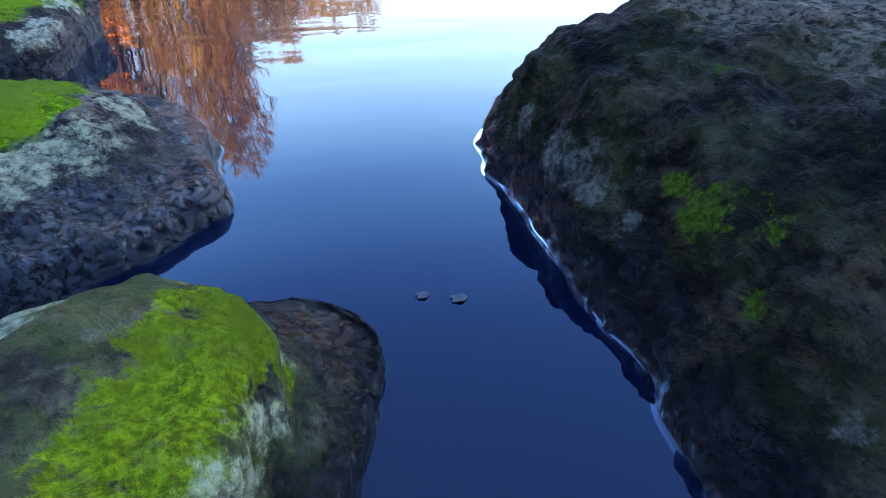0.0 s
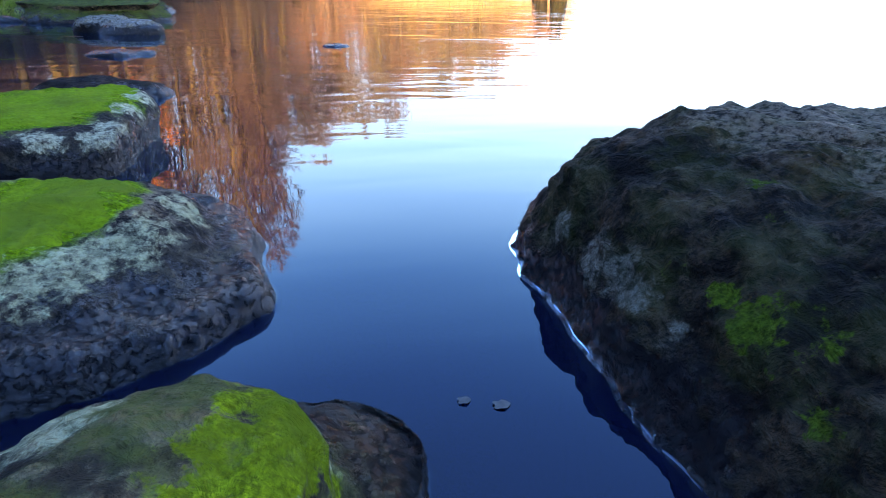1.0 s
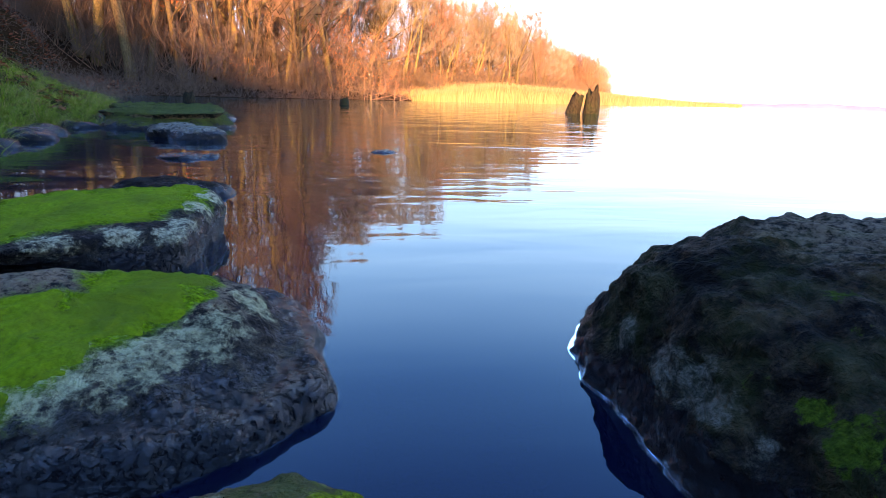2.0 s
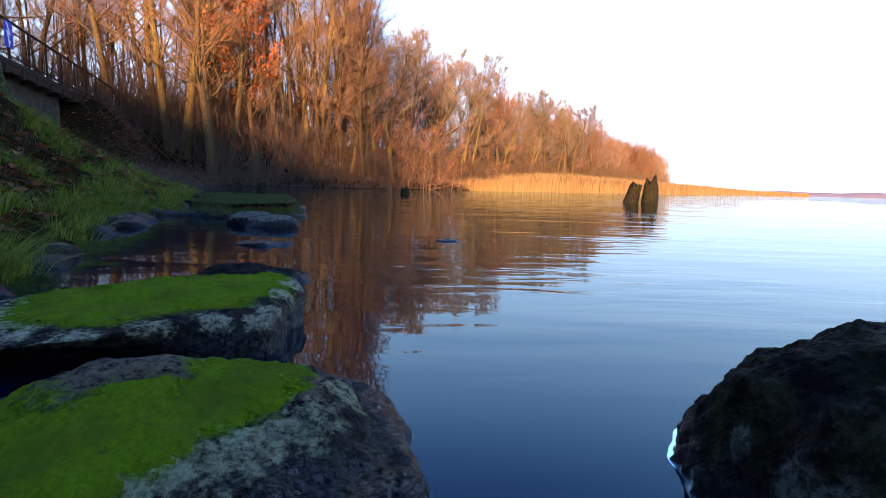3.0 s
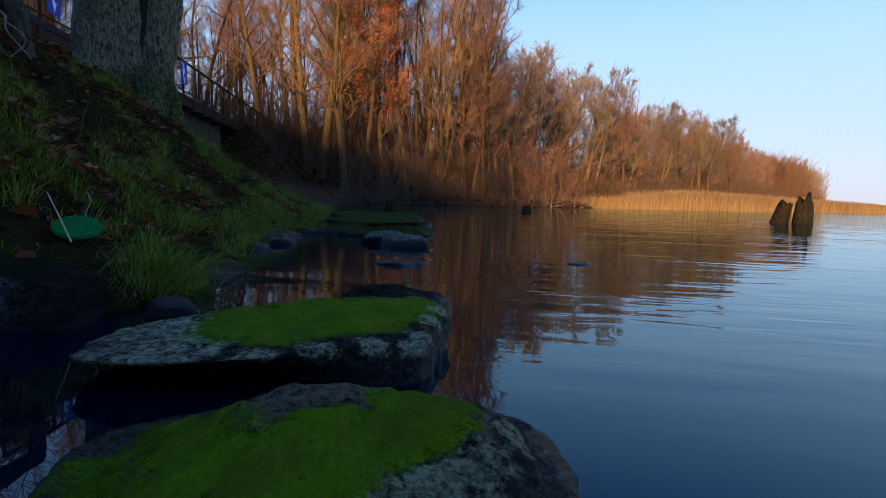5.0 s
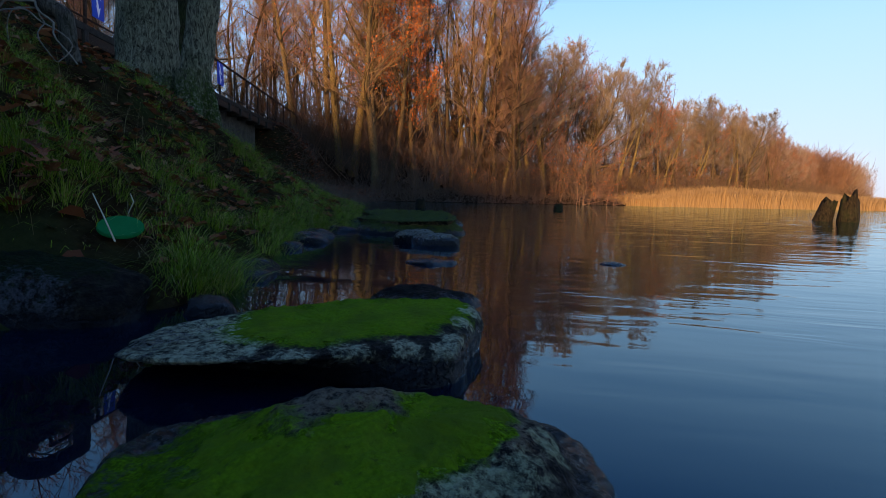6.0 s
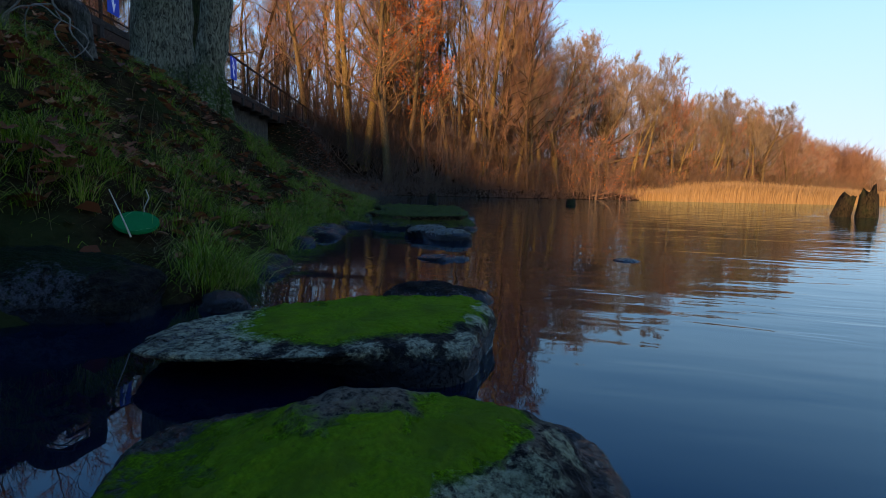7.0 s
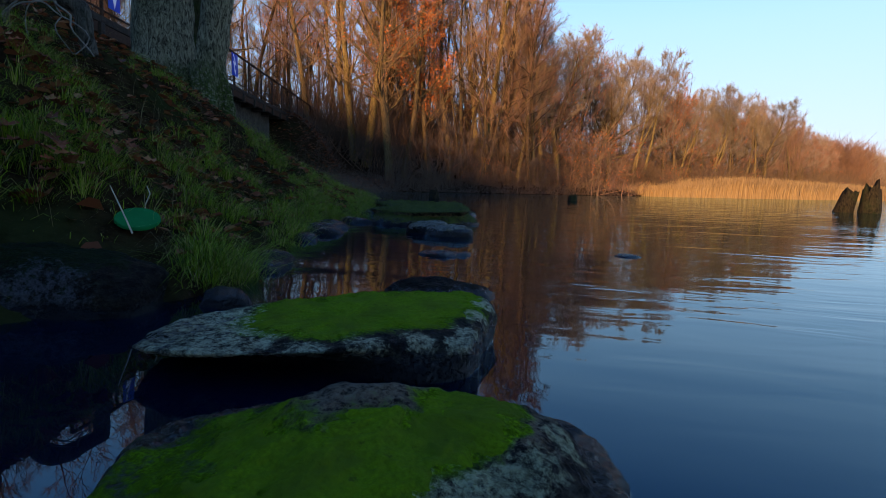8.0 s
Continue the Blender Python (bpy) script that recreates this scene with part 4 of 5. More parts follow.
def build_wood():
    far = (0, -900, -50)
    kinds = []
    specs = [
        ("sunlit", dict(seed=21, height=16.5, radius=0.25, first=0.20, limbs=34, subs=7, reach=0.30, rise=0.9, stems=2, spread=0.75, wander=0.035, twig_r=0.0105), M_TRUNK_SUN, M_TWIG_YELLOW, None, "old bare tree with two thick trunks, coloured as sunlit"),
        ("leafy", dict(seed=22, height=14.5, radius=0.17, first=0.28, limbs=30, subs=6, reach=0.20, rise=1.0, leaves=6, leaf=0.085, twig_r=0.0105, slivers=2), M_TRUNK, M_TWIG_RED, M_LEAF_ORANGE, "tall tree still full of withered orange leaves"),
        ("tall", dict(seed=1, height=14.5, radius=0.18, first=0.18, limbs=28, subs=7, reach=0.25, rise=0.9, twig_r=0.0105), M_TRUNK, M_TWIG, None, "tall bare alder with brown twigs on the lake shore"),
        ("tall", dict(seed=2, height=15.0, radius=0.15, first=0.20, limbs=30, subs=6, reach=0.25, rise=0.9, stems=2, spread=0.35, twig_r=0.0105), M_TRUNK_DARK, M_TWIG_RED, None, "tall two-stemmed bare tree with reddish twigs"),
        ("tall", dict(seed=9, height=13.5, radius=0.12, first=0.25, limbs=30, subs=6, reach=0.22, rise=1.0, stems=3, spread=0.6, twig_r=0.0105), M_TRUNK_DARK, M_TWIG, None, "slender cluster of bare trunks with fine twigs"),
        ("tall", dict(seed=3, height=13.5, radius=0.17, first=0.22, limbs=27, subs=6, reach=0.25, rise=1.0, leaves=1, leaf=0.06, twig_r=0.0105), M_TRUNK, M_TWIG_RED, M_LEAF_ORANGE, "tall tree with withered orange leaves on the lake shore"),
        ("edge", dict(seed=27, height=14.0, radius=0.14, first=0.12, limbs=38, subs=7, reach=0.17, rise=0.9, twig_r=0.0105, lift=0.06), M_TRUNK_DARK, M_TWIG_RED, None, "tall slender alder with dense reddish twigs"),
        ("oak", dict(seed=4, height=9.2, radius=0.26, first=0.22, limbs=26, subs=8, slivers=7, reach=0.44, rise=0.8, wander=0.09, lift=0.04, twig_r=0.014), M_TRUNK, M_TWIG_GREY, None, "broad bare oak with crooked limbs"),
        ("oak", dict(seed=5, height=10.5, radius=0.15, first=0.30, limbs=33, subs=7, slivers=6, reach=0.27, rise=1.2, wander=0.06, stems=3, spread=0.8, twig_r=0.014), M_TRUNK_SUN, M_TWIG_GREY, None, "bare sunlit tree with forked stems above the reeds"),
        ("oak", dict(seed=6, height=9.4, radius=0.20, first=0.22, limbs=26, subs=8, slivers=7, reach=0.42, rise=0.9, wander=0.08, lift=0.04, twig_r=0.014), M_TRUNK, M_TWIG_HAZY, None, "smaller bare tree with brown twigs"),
        ("oak", dict(seed=16, height=9.0, radius=0.15, first=0.15, limbs=24, subs=6, reach=0.34, rise=0.9, leaves=1, leaf=0.06, twig_r=0.014), M_TRUNK, M_TWIG_RED, M_LEAF_ORANGE, "smaller tree with some withered orange leaves"),
        ("rusty", dict(seed=17, height=10.0, radius=0.13, first=0.08, limbs=30, subs=7, reach=0.32, rise=1.1, stems=3, spread=0.9, twig_r=0.015), M_TRUNK, M_TWIG_RUST, None, "rounded bare tree with dense rusty twigs"),
    ]
    for family, opts, bark, twig, leaf_mat, label in specs:
        kinds.append((family, tree("tree", far, grow(**opts), label, bark, twig, leaf_mat)))
    bushes = []
    for s, (twig, leaves) in enumerate([(M_TWIG_SHADE, 0), (M_TWIG_SHADE, 0), (M_TWIG_BROWN, 0), (M_TWIG_RED, 1)]):
        sh = grow(70 + s, 2.8, 0.022, 0.06, 27, 3, 4, 0.42, 0.6, 9, 0.14, 0.008, leaves, 0.045, 0.0, 1.3, 4, 0.05, 5, 6)
        bushes.append(tree("shrub", far, sh, "tangled bare brown shrub at the water's edge", twig, twig, M_LEAF_ORANGE, 0, "shrubs along the shore", "shrub"))
    rnd = random.Random(77)

    def put(ob, x, y, s):
        made = copy_thing(ob, pose(x, y, land_at(x, y), 0, 0, rnd.uniform(0, 360)))
        made.scale = (s * rnd.uniform(0.9, 1.1), s * rnd.uniform(0.9, 1.1), s)
        return made

    talls = [k for f, k in kinds if f == "tall"]
    oaks = [k for f, k in kinds if f == "oak"]
    rusty = [k for f, k in kinds if f == "rusty"]
    line = [(-9.2, 22.6), (-6.6, 25), (-4.4, 27.2), (1.0, 35.5), (8, 45), (18, 60), (29, 82), (45, 122)]
    # shrubs and trees along the wooded shore, rows deep
    for (ax, ay), (bx, by) in zip(line[:-1], line[1:]):
        length = math.hypot(bx - ax, by - ay)
        nx, ny = -(by - ay) / length, (bx - ax) / length
        far_off = (ay + by) / 2
        gap = 1.3 if far_off < 40 else 2.0 if far_off < 60 else 3.2 if far_off < 90 else 5
        for row, (inset, what) in enumerate([(0.9, "bush"), (2.8, "bush"), (6.0, "bush"), (3.5, "tree"), (7.5, "tree"), (13, "tree")]):
            if inset == 13 and far_off > 50:
                continue
            step = gap * (1.0 if what == "bush" else (0.95, 1.3, 2.5)[row - 3])
            for i in range(max(1, int(length / step))):
                t = (i + rnd.uniform(0.1, 0.9)) * step / length
                off = inset + rnd.uniform(-0.8, 1.6)
                x, y = ax + (bx - ax) * t + nx * off, ay + (by - ay) * t + ny * off
                if what == "bush":
                    put(rnd.choice(bushes), x, y, rnd.choice((0.3, 0.5, 0.7, 0.9, 1.2)) * rnd.uniform(0.8, 1.1) * (0.9, 1.2, 1.6)[row] * (1.0 if far_off < 40 else 0.7))
                elif far_off < 33 and x < -0.14 * y:
                    put(rnd.choice(talls[:3] * 2 + talls[3:]), x, y, rnd.uniform(0.85, 1.15))
                elif far_off < 42:
                    put(rnd.choice(oaks), x, y, rnd.uniform(0.88, 1.08))
                elif far_off > 58 and row == 3:
                    put(rnd.choice(rusty * 2 + oaks[2:]), x, y, rnd.uniform(0.75, 0.95))
                else:
                    put(rnd.choice(oaks[:3] * 2 + oaks[3:]), x, y, rnd.uniform(0.76, 0.94))
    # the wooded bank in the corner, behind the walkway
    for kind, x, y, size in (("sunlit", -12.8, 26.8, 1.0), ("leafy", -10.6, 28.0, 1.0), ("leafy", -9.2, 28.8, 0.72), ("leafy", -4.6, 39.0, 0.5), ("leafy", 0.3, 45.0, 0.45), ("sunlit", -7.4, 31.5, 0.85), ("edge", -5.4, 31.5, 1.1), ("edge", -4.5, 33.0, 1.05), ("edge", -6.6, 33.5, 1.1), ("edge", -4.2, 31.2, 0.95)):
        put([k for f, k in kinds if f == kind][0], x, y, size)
    for i in range(14):
        put(rnd.choice(talls), rnd.uniform(-44, -25), rnd.uniform(13, 28), rnd.uniform(0.8, 1.1))
    for i in range(46):
        x, y = rnd.uniform(-34, -12), rnd.uniform(24, 42)
        if x > -10 or (x + 18.5) ** 2 + (y - 34) ** 2 < 4:
            continue
        put(rnd.choice(talls), x, y, rnd.uniform(0.8, 1.1))
    for i in range(30):
        y = rnd.uniform(20, 29)
        x = -9.6 - rnd.uniform(0.8, 6)
        before = x > -10.2 - 0.332 * (y - 9.3) - 1.0
        if y > 27 or not before:
            put(rnd.choice(bushes), x, y, rnd.uniform(0.3, 0.55) if before else rnd.uniform(0.6, 1.2))
    for _, k in kinds:
        for o in (k, *k.children_recursive):
            bpy.data.objects.remove(o)
    for k in bushes:
        for o in (k, *k.children_recursive):
            bpy.data.objects.remove(o)


build_wood()


def build_undergrowth():
    """Thickets behind the first trees, too tangled to tell apart."""
    rnd = random.Random(52)
    line = [(-20, 25), (-12, 26), (-6, 31), (-1, 38), (8, 52), (19, 68), (29, 92), (44, 130)]
    for twig, seed, label in ((M_TWIG_RED, 1, "reddish brown thicket deep in the wood"), (M_TWIG_SHADE, 2, "dark brown thicket deep in the wood")):
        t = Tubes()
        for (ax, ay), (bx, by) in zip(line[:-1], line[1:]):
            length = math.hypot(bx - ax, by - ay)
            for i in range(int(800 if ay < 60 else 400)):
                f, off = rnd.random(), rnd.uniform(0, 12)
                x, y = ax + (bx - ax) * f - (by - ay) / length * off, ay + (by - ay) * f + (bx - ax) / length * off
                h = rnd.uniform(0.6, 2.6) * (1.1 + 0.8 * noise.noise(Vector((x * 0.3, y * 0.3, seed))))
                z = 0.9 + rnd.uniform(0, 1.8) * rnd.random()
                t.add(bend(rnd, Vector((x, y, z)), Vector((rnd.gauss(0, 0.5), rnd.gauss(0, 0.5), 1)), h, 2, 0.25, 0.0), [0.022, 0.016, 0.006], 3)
        if twig is M_TWIG_SHADE:
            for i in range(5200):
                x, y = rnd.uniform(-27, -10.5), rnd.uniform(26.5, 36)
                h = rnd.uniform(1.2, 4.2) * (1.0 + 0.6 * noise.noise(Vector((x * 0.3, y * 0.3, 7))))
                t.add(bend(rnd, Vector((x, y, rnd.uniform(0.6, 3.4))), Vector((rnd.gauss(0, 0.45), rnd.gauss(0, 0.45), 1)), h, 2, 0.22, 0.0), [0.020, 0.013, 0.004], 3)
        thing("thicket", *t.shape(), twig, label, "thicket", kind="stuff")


build_undergrowth()


def build_saplings():
    """Slender trunks behind one another, deep in the wood."""
    rnd = random.Random(58)
    line = [(-48, 16), (-30, 28), (-18, 29), (-11, 29), (-5, 33), (1, 42), (9, 55), (20, 72), (31, 98), (45, 135)]
    t = Tubes()
    for (ax, ay), (bx, by) in zip(line[:-1], line[1:]):
        length = math.hypot(bx - ax, by - ay)
        for i in range(210):
            f, off = rnd.random(), rnd.uniform(0, 22)
            x, y = ax + (bx - ax) * f - (by - ay) / length * off, ay + (by - ay) * f + (bx - ax) / length * off
            h = rnd.uniform(3.5, 9.5)
            p = bend(rnd, Vector((x, y, 0.8)), Vector((rnd.gauss(0, 0.10), rnd.gauss(0, 0.10), 1)), h, 3, 0.08, 0.0)
            t.add(p, [0.05, 0.04, 0.03, 0.012], 3)
            for _ in range(7):
                b, g = along(p, rnd.uniform(0.25, 1.0))
                a = rnd.uniform(0, 6.28)
                t.add(bend(rnd, b, Vector((math.cos(a), math.sin(a), rnd.uniform(0.5, 1.8))), rnd.uniform(0.6, 1.8), 1, 0.1, 0.0), [0.014, 0.005], 3)
    thing("saplings", *t.shape(), M_TWIG_SHADE, "slender bare saplings crowded deep in the wood", "saplings", kind="stuff")


build_saplings()


def build_scrub():
    """Dense sunlit scrub between the reeds and the trees."""
    rnd = random.Random(66)
    line = [(3, 40), (8, 47.5), (18, 62), (30, 84), (46, 122), (62, 146)]
    t = Tubes()
    for (ax, ay), (bx, by) in zip(line[:-1], line[1:]):
        length = math.hypot(bx - ax, by - ay)
        for i in range(2000):
            f, off = rnd.random(), rnd.uniform(0, 6)
            x, y = ax + (bx - ax) * f - (by - ay) / length * off, ay + (by - ay) * f + (bx - ax) / length * off
            h = rnd.uniform(1.0, 3.4) * (1.0 + 0.9 * noise.noise(Vector((x * 0.25, y * 0.25, 2)))) * (0.7 + y / 110)
            z = rnd.uniform(0.2, 0.9) * (1 + rnd.random() * h * 0.5)
            w = 0.6 + y / 100
            t.add(bend(rnd, Vector((x, y, z)), Vector((rnd.gauss(0, 0.8), rnd.gauss(0, 0.8), 1)), max(0.4, h * 0.55), 2, 0.30, 0.0), [0.017 * w, 0.013 * w, 0.006 * w], 3)
    thing("scrub", *t.shape(), M_TWIG_BROWN, "dense golden brown willow scrub behind the reeds", "scrub", kind="stuff")


build_scrub()


def build_edge_tangle():
    """Low brown stalks and brambles along the foot of the wood."""
    rnd = random.Random(61)
    line = [(-9.2, 22.6), (-6.6, 25), (-4.4, 27.2), (1.0, 35.5), (8, 45)]
    t = Tubes()
    for (ax, ay), (bx, by) in zip(line[:-1], line[1:]):
        length = math.hypot(bx - ax, by - ay)
        for i in range(int(length * 190)):
            f, off = rnd.random(), rnd.random() ** 1.4 * 3.2 - 0.15
            x, y = ax + (bx - ax) * f - (by - ay) / length * off, ay + (by - ay) * f + (bx - ax) / length * off
            h = rnd.uniform(0.25, 0.9) * (1.0 + 0.8 * noise.noise(Vector((x * 0.7, y * 0.7, 3)))) * (0.6 + 0.4 * off)
            t.add(bend(rnd, Vector((x, y, 0.02 + 0.12 * max(0, off))), Vector((rnd.gauss(0, 0.7), rnd.gauss(0, 0.7), 0.8)), max(0.15, h), 2, 0.35, -0.05), [0.011, 0.008, 0.004], 3)
    # the slope below the walkway, its shade in the twigs' dark colour
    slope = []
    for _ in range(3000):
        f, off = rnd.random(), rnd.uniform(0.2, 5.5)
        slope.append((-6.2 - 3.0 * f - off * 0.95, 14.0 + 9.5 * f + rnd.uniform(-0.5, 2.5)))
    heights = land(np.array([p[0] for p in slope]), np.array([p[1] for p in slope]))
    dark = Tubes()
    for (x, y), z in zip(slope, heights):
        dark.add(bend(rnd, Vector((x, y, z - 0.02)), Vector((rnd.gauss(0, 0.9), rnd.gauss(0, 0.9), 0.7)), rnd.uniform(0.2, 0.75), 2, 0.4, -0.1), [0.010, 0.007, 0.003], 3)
    thing("brambles", *dark.shape(), M_TWIG_SHADE, "dark tangle of brambles on the slope below the walkway", "brambles", kind="stuff")
    thing("brambles", *t.shape(), M_TWIG_SHADE, "low tangle of brown brambles along the water's edge", "brambles", kind="stuff")


build_edge_tangle()


def build_far_wood():
    """The end of the headland, too far off to tell its trees apart."""
    rnd = random.Random(31)
    near, far = Tubes(), Tubes()
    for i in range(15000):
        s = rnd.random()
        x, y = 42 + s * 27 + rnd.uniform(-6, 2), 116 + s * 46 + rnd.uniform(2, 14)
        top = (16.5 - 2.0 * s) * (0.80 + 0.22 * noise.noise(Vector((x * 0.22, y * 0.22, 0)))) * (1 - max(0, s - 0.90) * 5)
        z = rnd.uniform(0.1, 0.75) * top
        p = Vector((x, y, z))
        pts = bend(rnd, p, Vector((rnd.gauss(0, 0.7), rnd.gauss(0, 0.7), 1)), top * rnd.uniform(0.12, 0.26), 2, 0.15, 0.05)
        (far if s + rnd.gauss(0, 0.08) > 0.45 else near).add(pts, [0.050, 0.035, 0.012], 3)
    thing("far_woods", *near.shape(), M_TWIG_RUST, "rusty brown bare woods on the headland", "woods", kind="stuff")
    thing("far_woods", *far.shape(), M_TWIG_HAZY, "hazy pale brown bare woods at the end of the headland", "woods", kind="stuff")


build_far_wood()


def build_reeds():
    rnd = random.Random(9)
    verts, faces = [], []
    line = chaikin([(1.9, 37.2), (4.5, 40.5), (8, 45), (18, 58), (35, 82), (60, 122), (105, 185), (160, 245)], 2)
    seg = np.hypot(*(line[1:] - line[:-1]).T)
    dist = np.concatenate([[0], np.cumsum(seg)])
    for i in range(42000):
        s = dist[-1] * rnd.random() ** 1.7
        j = min(int(np.searchsorted(dist, s)) - 1, len(seg) - 1) if s > 0 else 0
        f = (s - dist[j]) / seg[j]
        x, y = line[j] * (1 - f) + line[j + 1] * f
        off = (-2.0 + 4.5 * rnd.random() ** 2.2 + 0.25 * noise.noise(Vector((s * 0.15, 0, 0)))) * (1 + y / 120)
        tx, ty = (line[j + 1] - line[j]) / seg[j]
        x, y = x - ty * off, y + tx * off
        h = rnd.uniform(1.15, 1.75) * min(1, 0.45 + s / 14)
        w = rnd.uniform(0.010, 0.024) * (0.6 + y / 60)
        lean = Vector((rnd.gauss(0, 0.12), rnd.gauss(0, 0.1), 0))
        side = Vector((rnd.uniform(0.6, 1), rnd.uniform(-0.6, 0.6), 0)).normalized() * w
        b = Vector((x, y, -0.1))
        m, t = b + Vector((0, 0, h * 0.6)) + lean * h * 0.3, b + Vector((0, 0, h)) + lean * h
        k = len(verts)
        verts += [b - side, b + side, m + side * 0.9, m - side * 0.9, t]
        faces += [(k, k + 1, k + 2, k + 3), (k + 3, k + 2, k + 4)]
    thing("reed_bed", verts, faces, M_REED, "belt of dry golden reeds along the shore", "reeds", kind="stuff", smooth=False)


build_reeds()


# ---- twin tree on the bank ----
def build_twin_tree():
    rnd = random.Random(14)
    x0, y0 = -4.22, 4.75
    z0 = land_at(x0, y0) - 0.05
    ob = empty("tree", (x0, y0, z0), "old grey twin-trunked tree on the bank, mossy at its foot", "tree")
    wood, back, fine, roots = Tubes(), Tubes(), Tubes(), []
    # foot in the world, lean a metre, radius
    for fx, fy, r, lean in ((-4.51, 4.82, 0.305, (-0.085, 0.03)), (-3.895, 4.70, 0.142, (0.165, 0.0)), (-4.88, 5.60, 0.19, (0.02, 0.02))):
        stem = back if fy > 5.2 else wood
        pts, rad = [], []
        for i in range(62):
            z = -0.75 + i * 0.18
            above = fx - x0
            flare = 1 + 0.42 * math.exp(-max(0.0, z + 0.10) / 0.22)
            pts.append(Vector((above + lean[0] * z * (1 if z < 2.5 else 2.5 / z + 0.35 * (z - 2.5) / z) + 0.02 * math.sin(z * 1.7 + r * 20), fy - y0 + lean[1] * z, z)))
            rad.append(r * flare * (1 - 0.05 * max(0, z)))
        stem.add(pts, [max(0.03, q) for q in rad], 44)
        for i in range(7):
            p, d = along(pts, rnd.uniform(0.40, 0.98))
            az = rnd.uniform(0, 6.28)
            limb = bend(rnd, p, Vector((math.cos(az), math.sin(az), 0.6)), rnd.uniform(2.0, 4.0), 6, 0.16, 0.03)
            wood.add(limb, [0.09 * (1 - 0.13 * k) for k in range(7)], 6)
            for j in range(7):
                q, e = along(limb, rnd.uniform(0.25, 1))
                sub = bend(rnd, q, e + Vector((rnd.gauss(0, 0.7), rnd.gauss(0, 0.7), rnd.gauss(0, 0.5))), rnd.uniform(0.8, 1.6), 4, 0.2, 0.02)
                fine.add(sub, [0.022, 0.018, 0.013, 0.009, 0.004], 4)
                for _ in range(6):
                    b, g = along(sub, rnd.uniform(0.1, 1))
                    fine.add(bend(rnd, b, g + Vector((rnd.gauss(0, 0.7), rnd.gauss(0, 0.7), rnd.gauss(0, 0.5))), rnd.uniform(0.3, 0.8), 3, 0.25, 0.0), [0.009, 0.007, 0.005, 0.003], 3)
    # roots that run down the bank
    for (ax, ay, az), (bx, by), r in (((-3.88, 4.58, 0.26), (-3.52, 4.38), 0.10), ((-4.05, 4.55, 0.18), (-3.95, 4.15), 0.09), ((-4.45, 4.52, 0.22), (-4.35, 4.05), 0.13), ((-4.70, 4.60, 0.20), (-4.85, 4.15), 0.12), ((-3.78, 4.72, 0.20), (-3.42, 4.75), 0.07)):
        a = Vector((ax - x0, ay - y0, az))
        e = Vector((bx - x0, by - y0, land_at(bx, by) - z0 - 0.10))
        pts = []
        for i in range(9):
            f = i / 8
            p = a.lerp(e, f)
            ground = land_at(p.x + x0, p.y + y0) - z0
            pts.append(Vector((p.x, p.y, max(p.z - 0.25 * math.sin(f * 3.1), ground - 0.02 - 0.10 * f))))
        roots.append(Tubes())
        roots[-1].add(pts, [r * (1.25 - 0.9 * i / 8) for i in range(9)], 16)

    # bark relief
    def rugged(v):
        return v + Vector((noise.noise(v * 5), noise.noise(v * 5 + Vector((7, 0, 0))), 0)) * 0.03 + Vector((noise.noise(Vector((v.x * 16, v.y * 16, v.z * 2.5))), noise.noise(Vector((v.x * 16, v.y * 16, v.z * 2.5 + 9))), 0)) * 0.022

    for tubes in (wood, back, *roots):
        tubes.v = [rugged(v) for v in tubes.v]
    part("trunk", wood.shape(), M_BARK, ob)
    part("trunk", back.shape(), M_BARK_MOSSY_SHADE, ob, "mossy third stem, darkened for shade")
    for root in roots:
        part("root", root.shape(), M_BARK, ob, "mossy root running into the bank")
    part("crown", fine.shape(), M_TWIG, ob)


build_twin_tree()


# ---- walkway on the bank ----
def build_walkway():
    ob = empty("walkway", (-9.89, 9.32, 3.4), "raised walkway with rusty steel railing above a concrete wall", "walkway", turn=math.degrees(math.atan2(4.75, 14.31)))
    # local y runs along the walkway, local +x faces the lake
    part("deck", box(-1.8, 0.12, -2.2, 15.0, -0.14, 0.0, 0.01), M_DECK, ob, "dark weathered deck")
    part("edge_beam", box(-0.02, 0.10, -2.2, 15.0, -0.34, -0.142, 0.01), M_STEEL, ob)
    part("retaining_wall", box(-1.7, -0.35, 5.5, 12.4, -3.2, -0.142, 0.03), M_CONCRETE, ob, "stained grey concrete wall")
    part("retaining_wall", box(-1.7, -0.9, -2.2, 5.49, -3.2, -0.142, 0.03), M_CONCRETE, ob, "dark concrete wall under the deck")
    for i in range(15):
        y = -2.0 + i * 1.2
        part("beam", box(-1.7, 0.16, y - 0.07, y + 0.07, -0.42, -0.144, 0.01), M_DECK, ob)
    for i in range(21):
        y = -2.15 + i * 1.5
        part("post", box(0.03, 0.08, y - 0.028, y + 0.028, -0.10, 1.04, 0.005), M_STEEL, ob)
    part("top_rail", box(0.02, 0.09, -2.2, 28, 1.042, 1.09, 0.01), M_STEEL, ob)
    part("bottom_rail", box(0.04, 0.07, -2.2, 28, 0.12, 0.15, 0.006), M_STEEL, ob)
    bar = Tubes()
    bar.add([Vector((0.055, 0, 0.15)), Vector((0.055, 0, 1.05))], [0.006, 0.006], 5)
    first = part("railing_bar", bar.shape(), M_STEEL, ob)
    first.location.y = -2.2
    for i in range(1, 151):
        if 20 < i < 84:      # open between the posts along the middle stretch
            continue
        again = new("railing_bar", first.data)
        again.parent = ob
        again.location.y = -2.2 + i * 0.2
    return ob


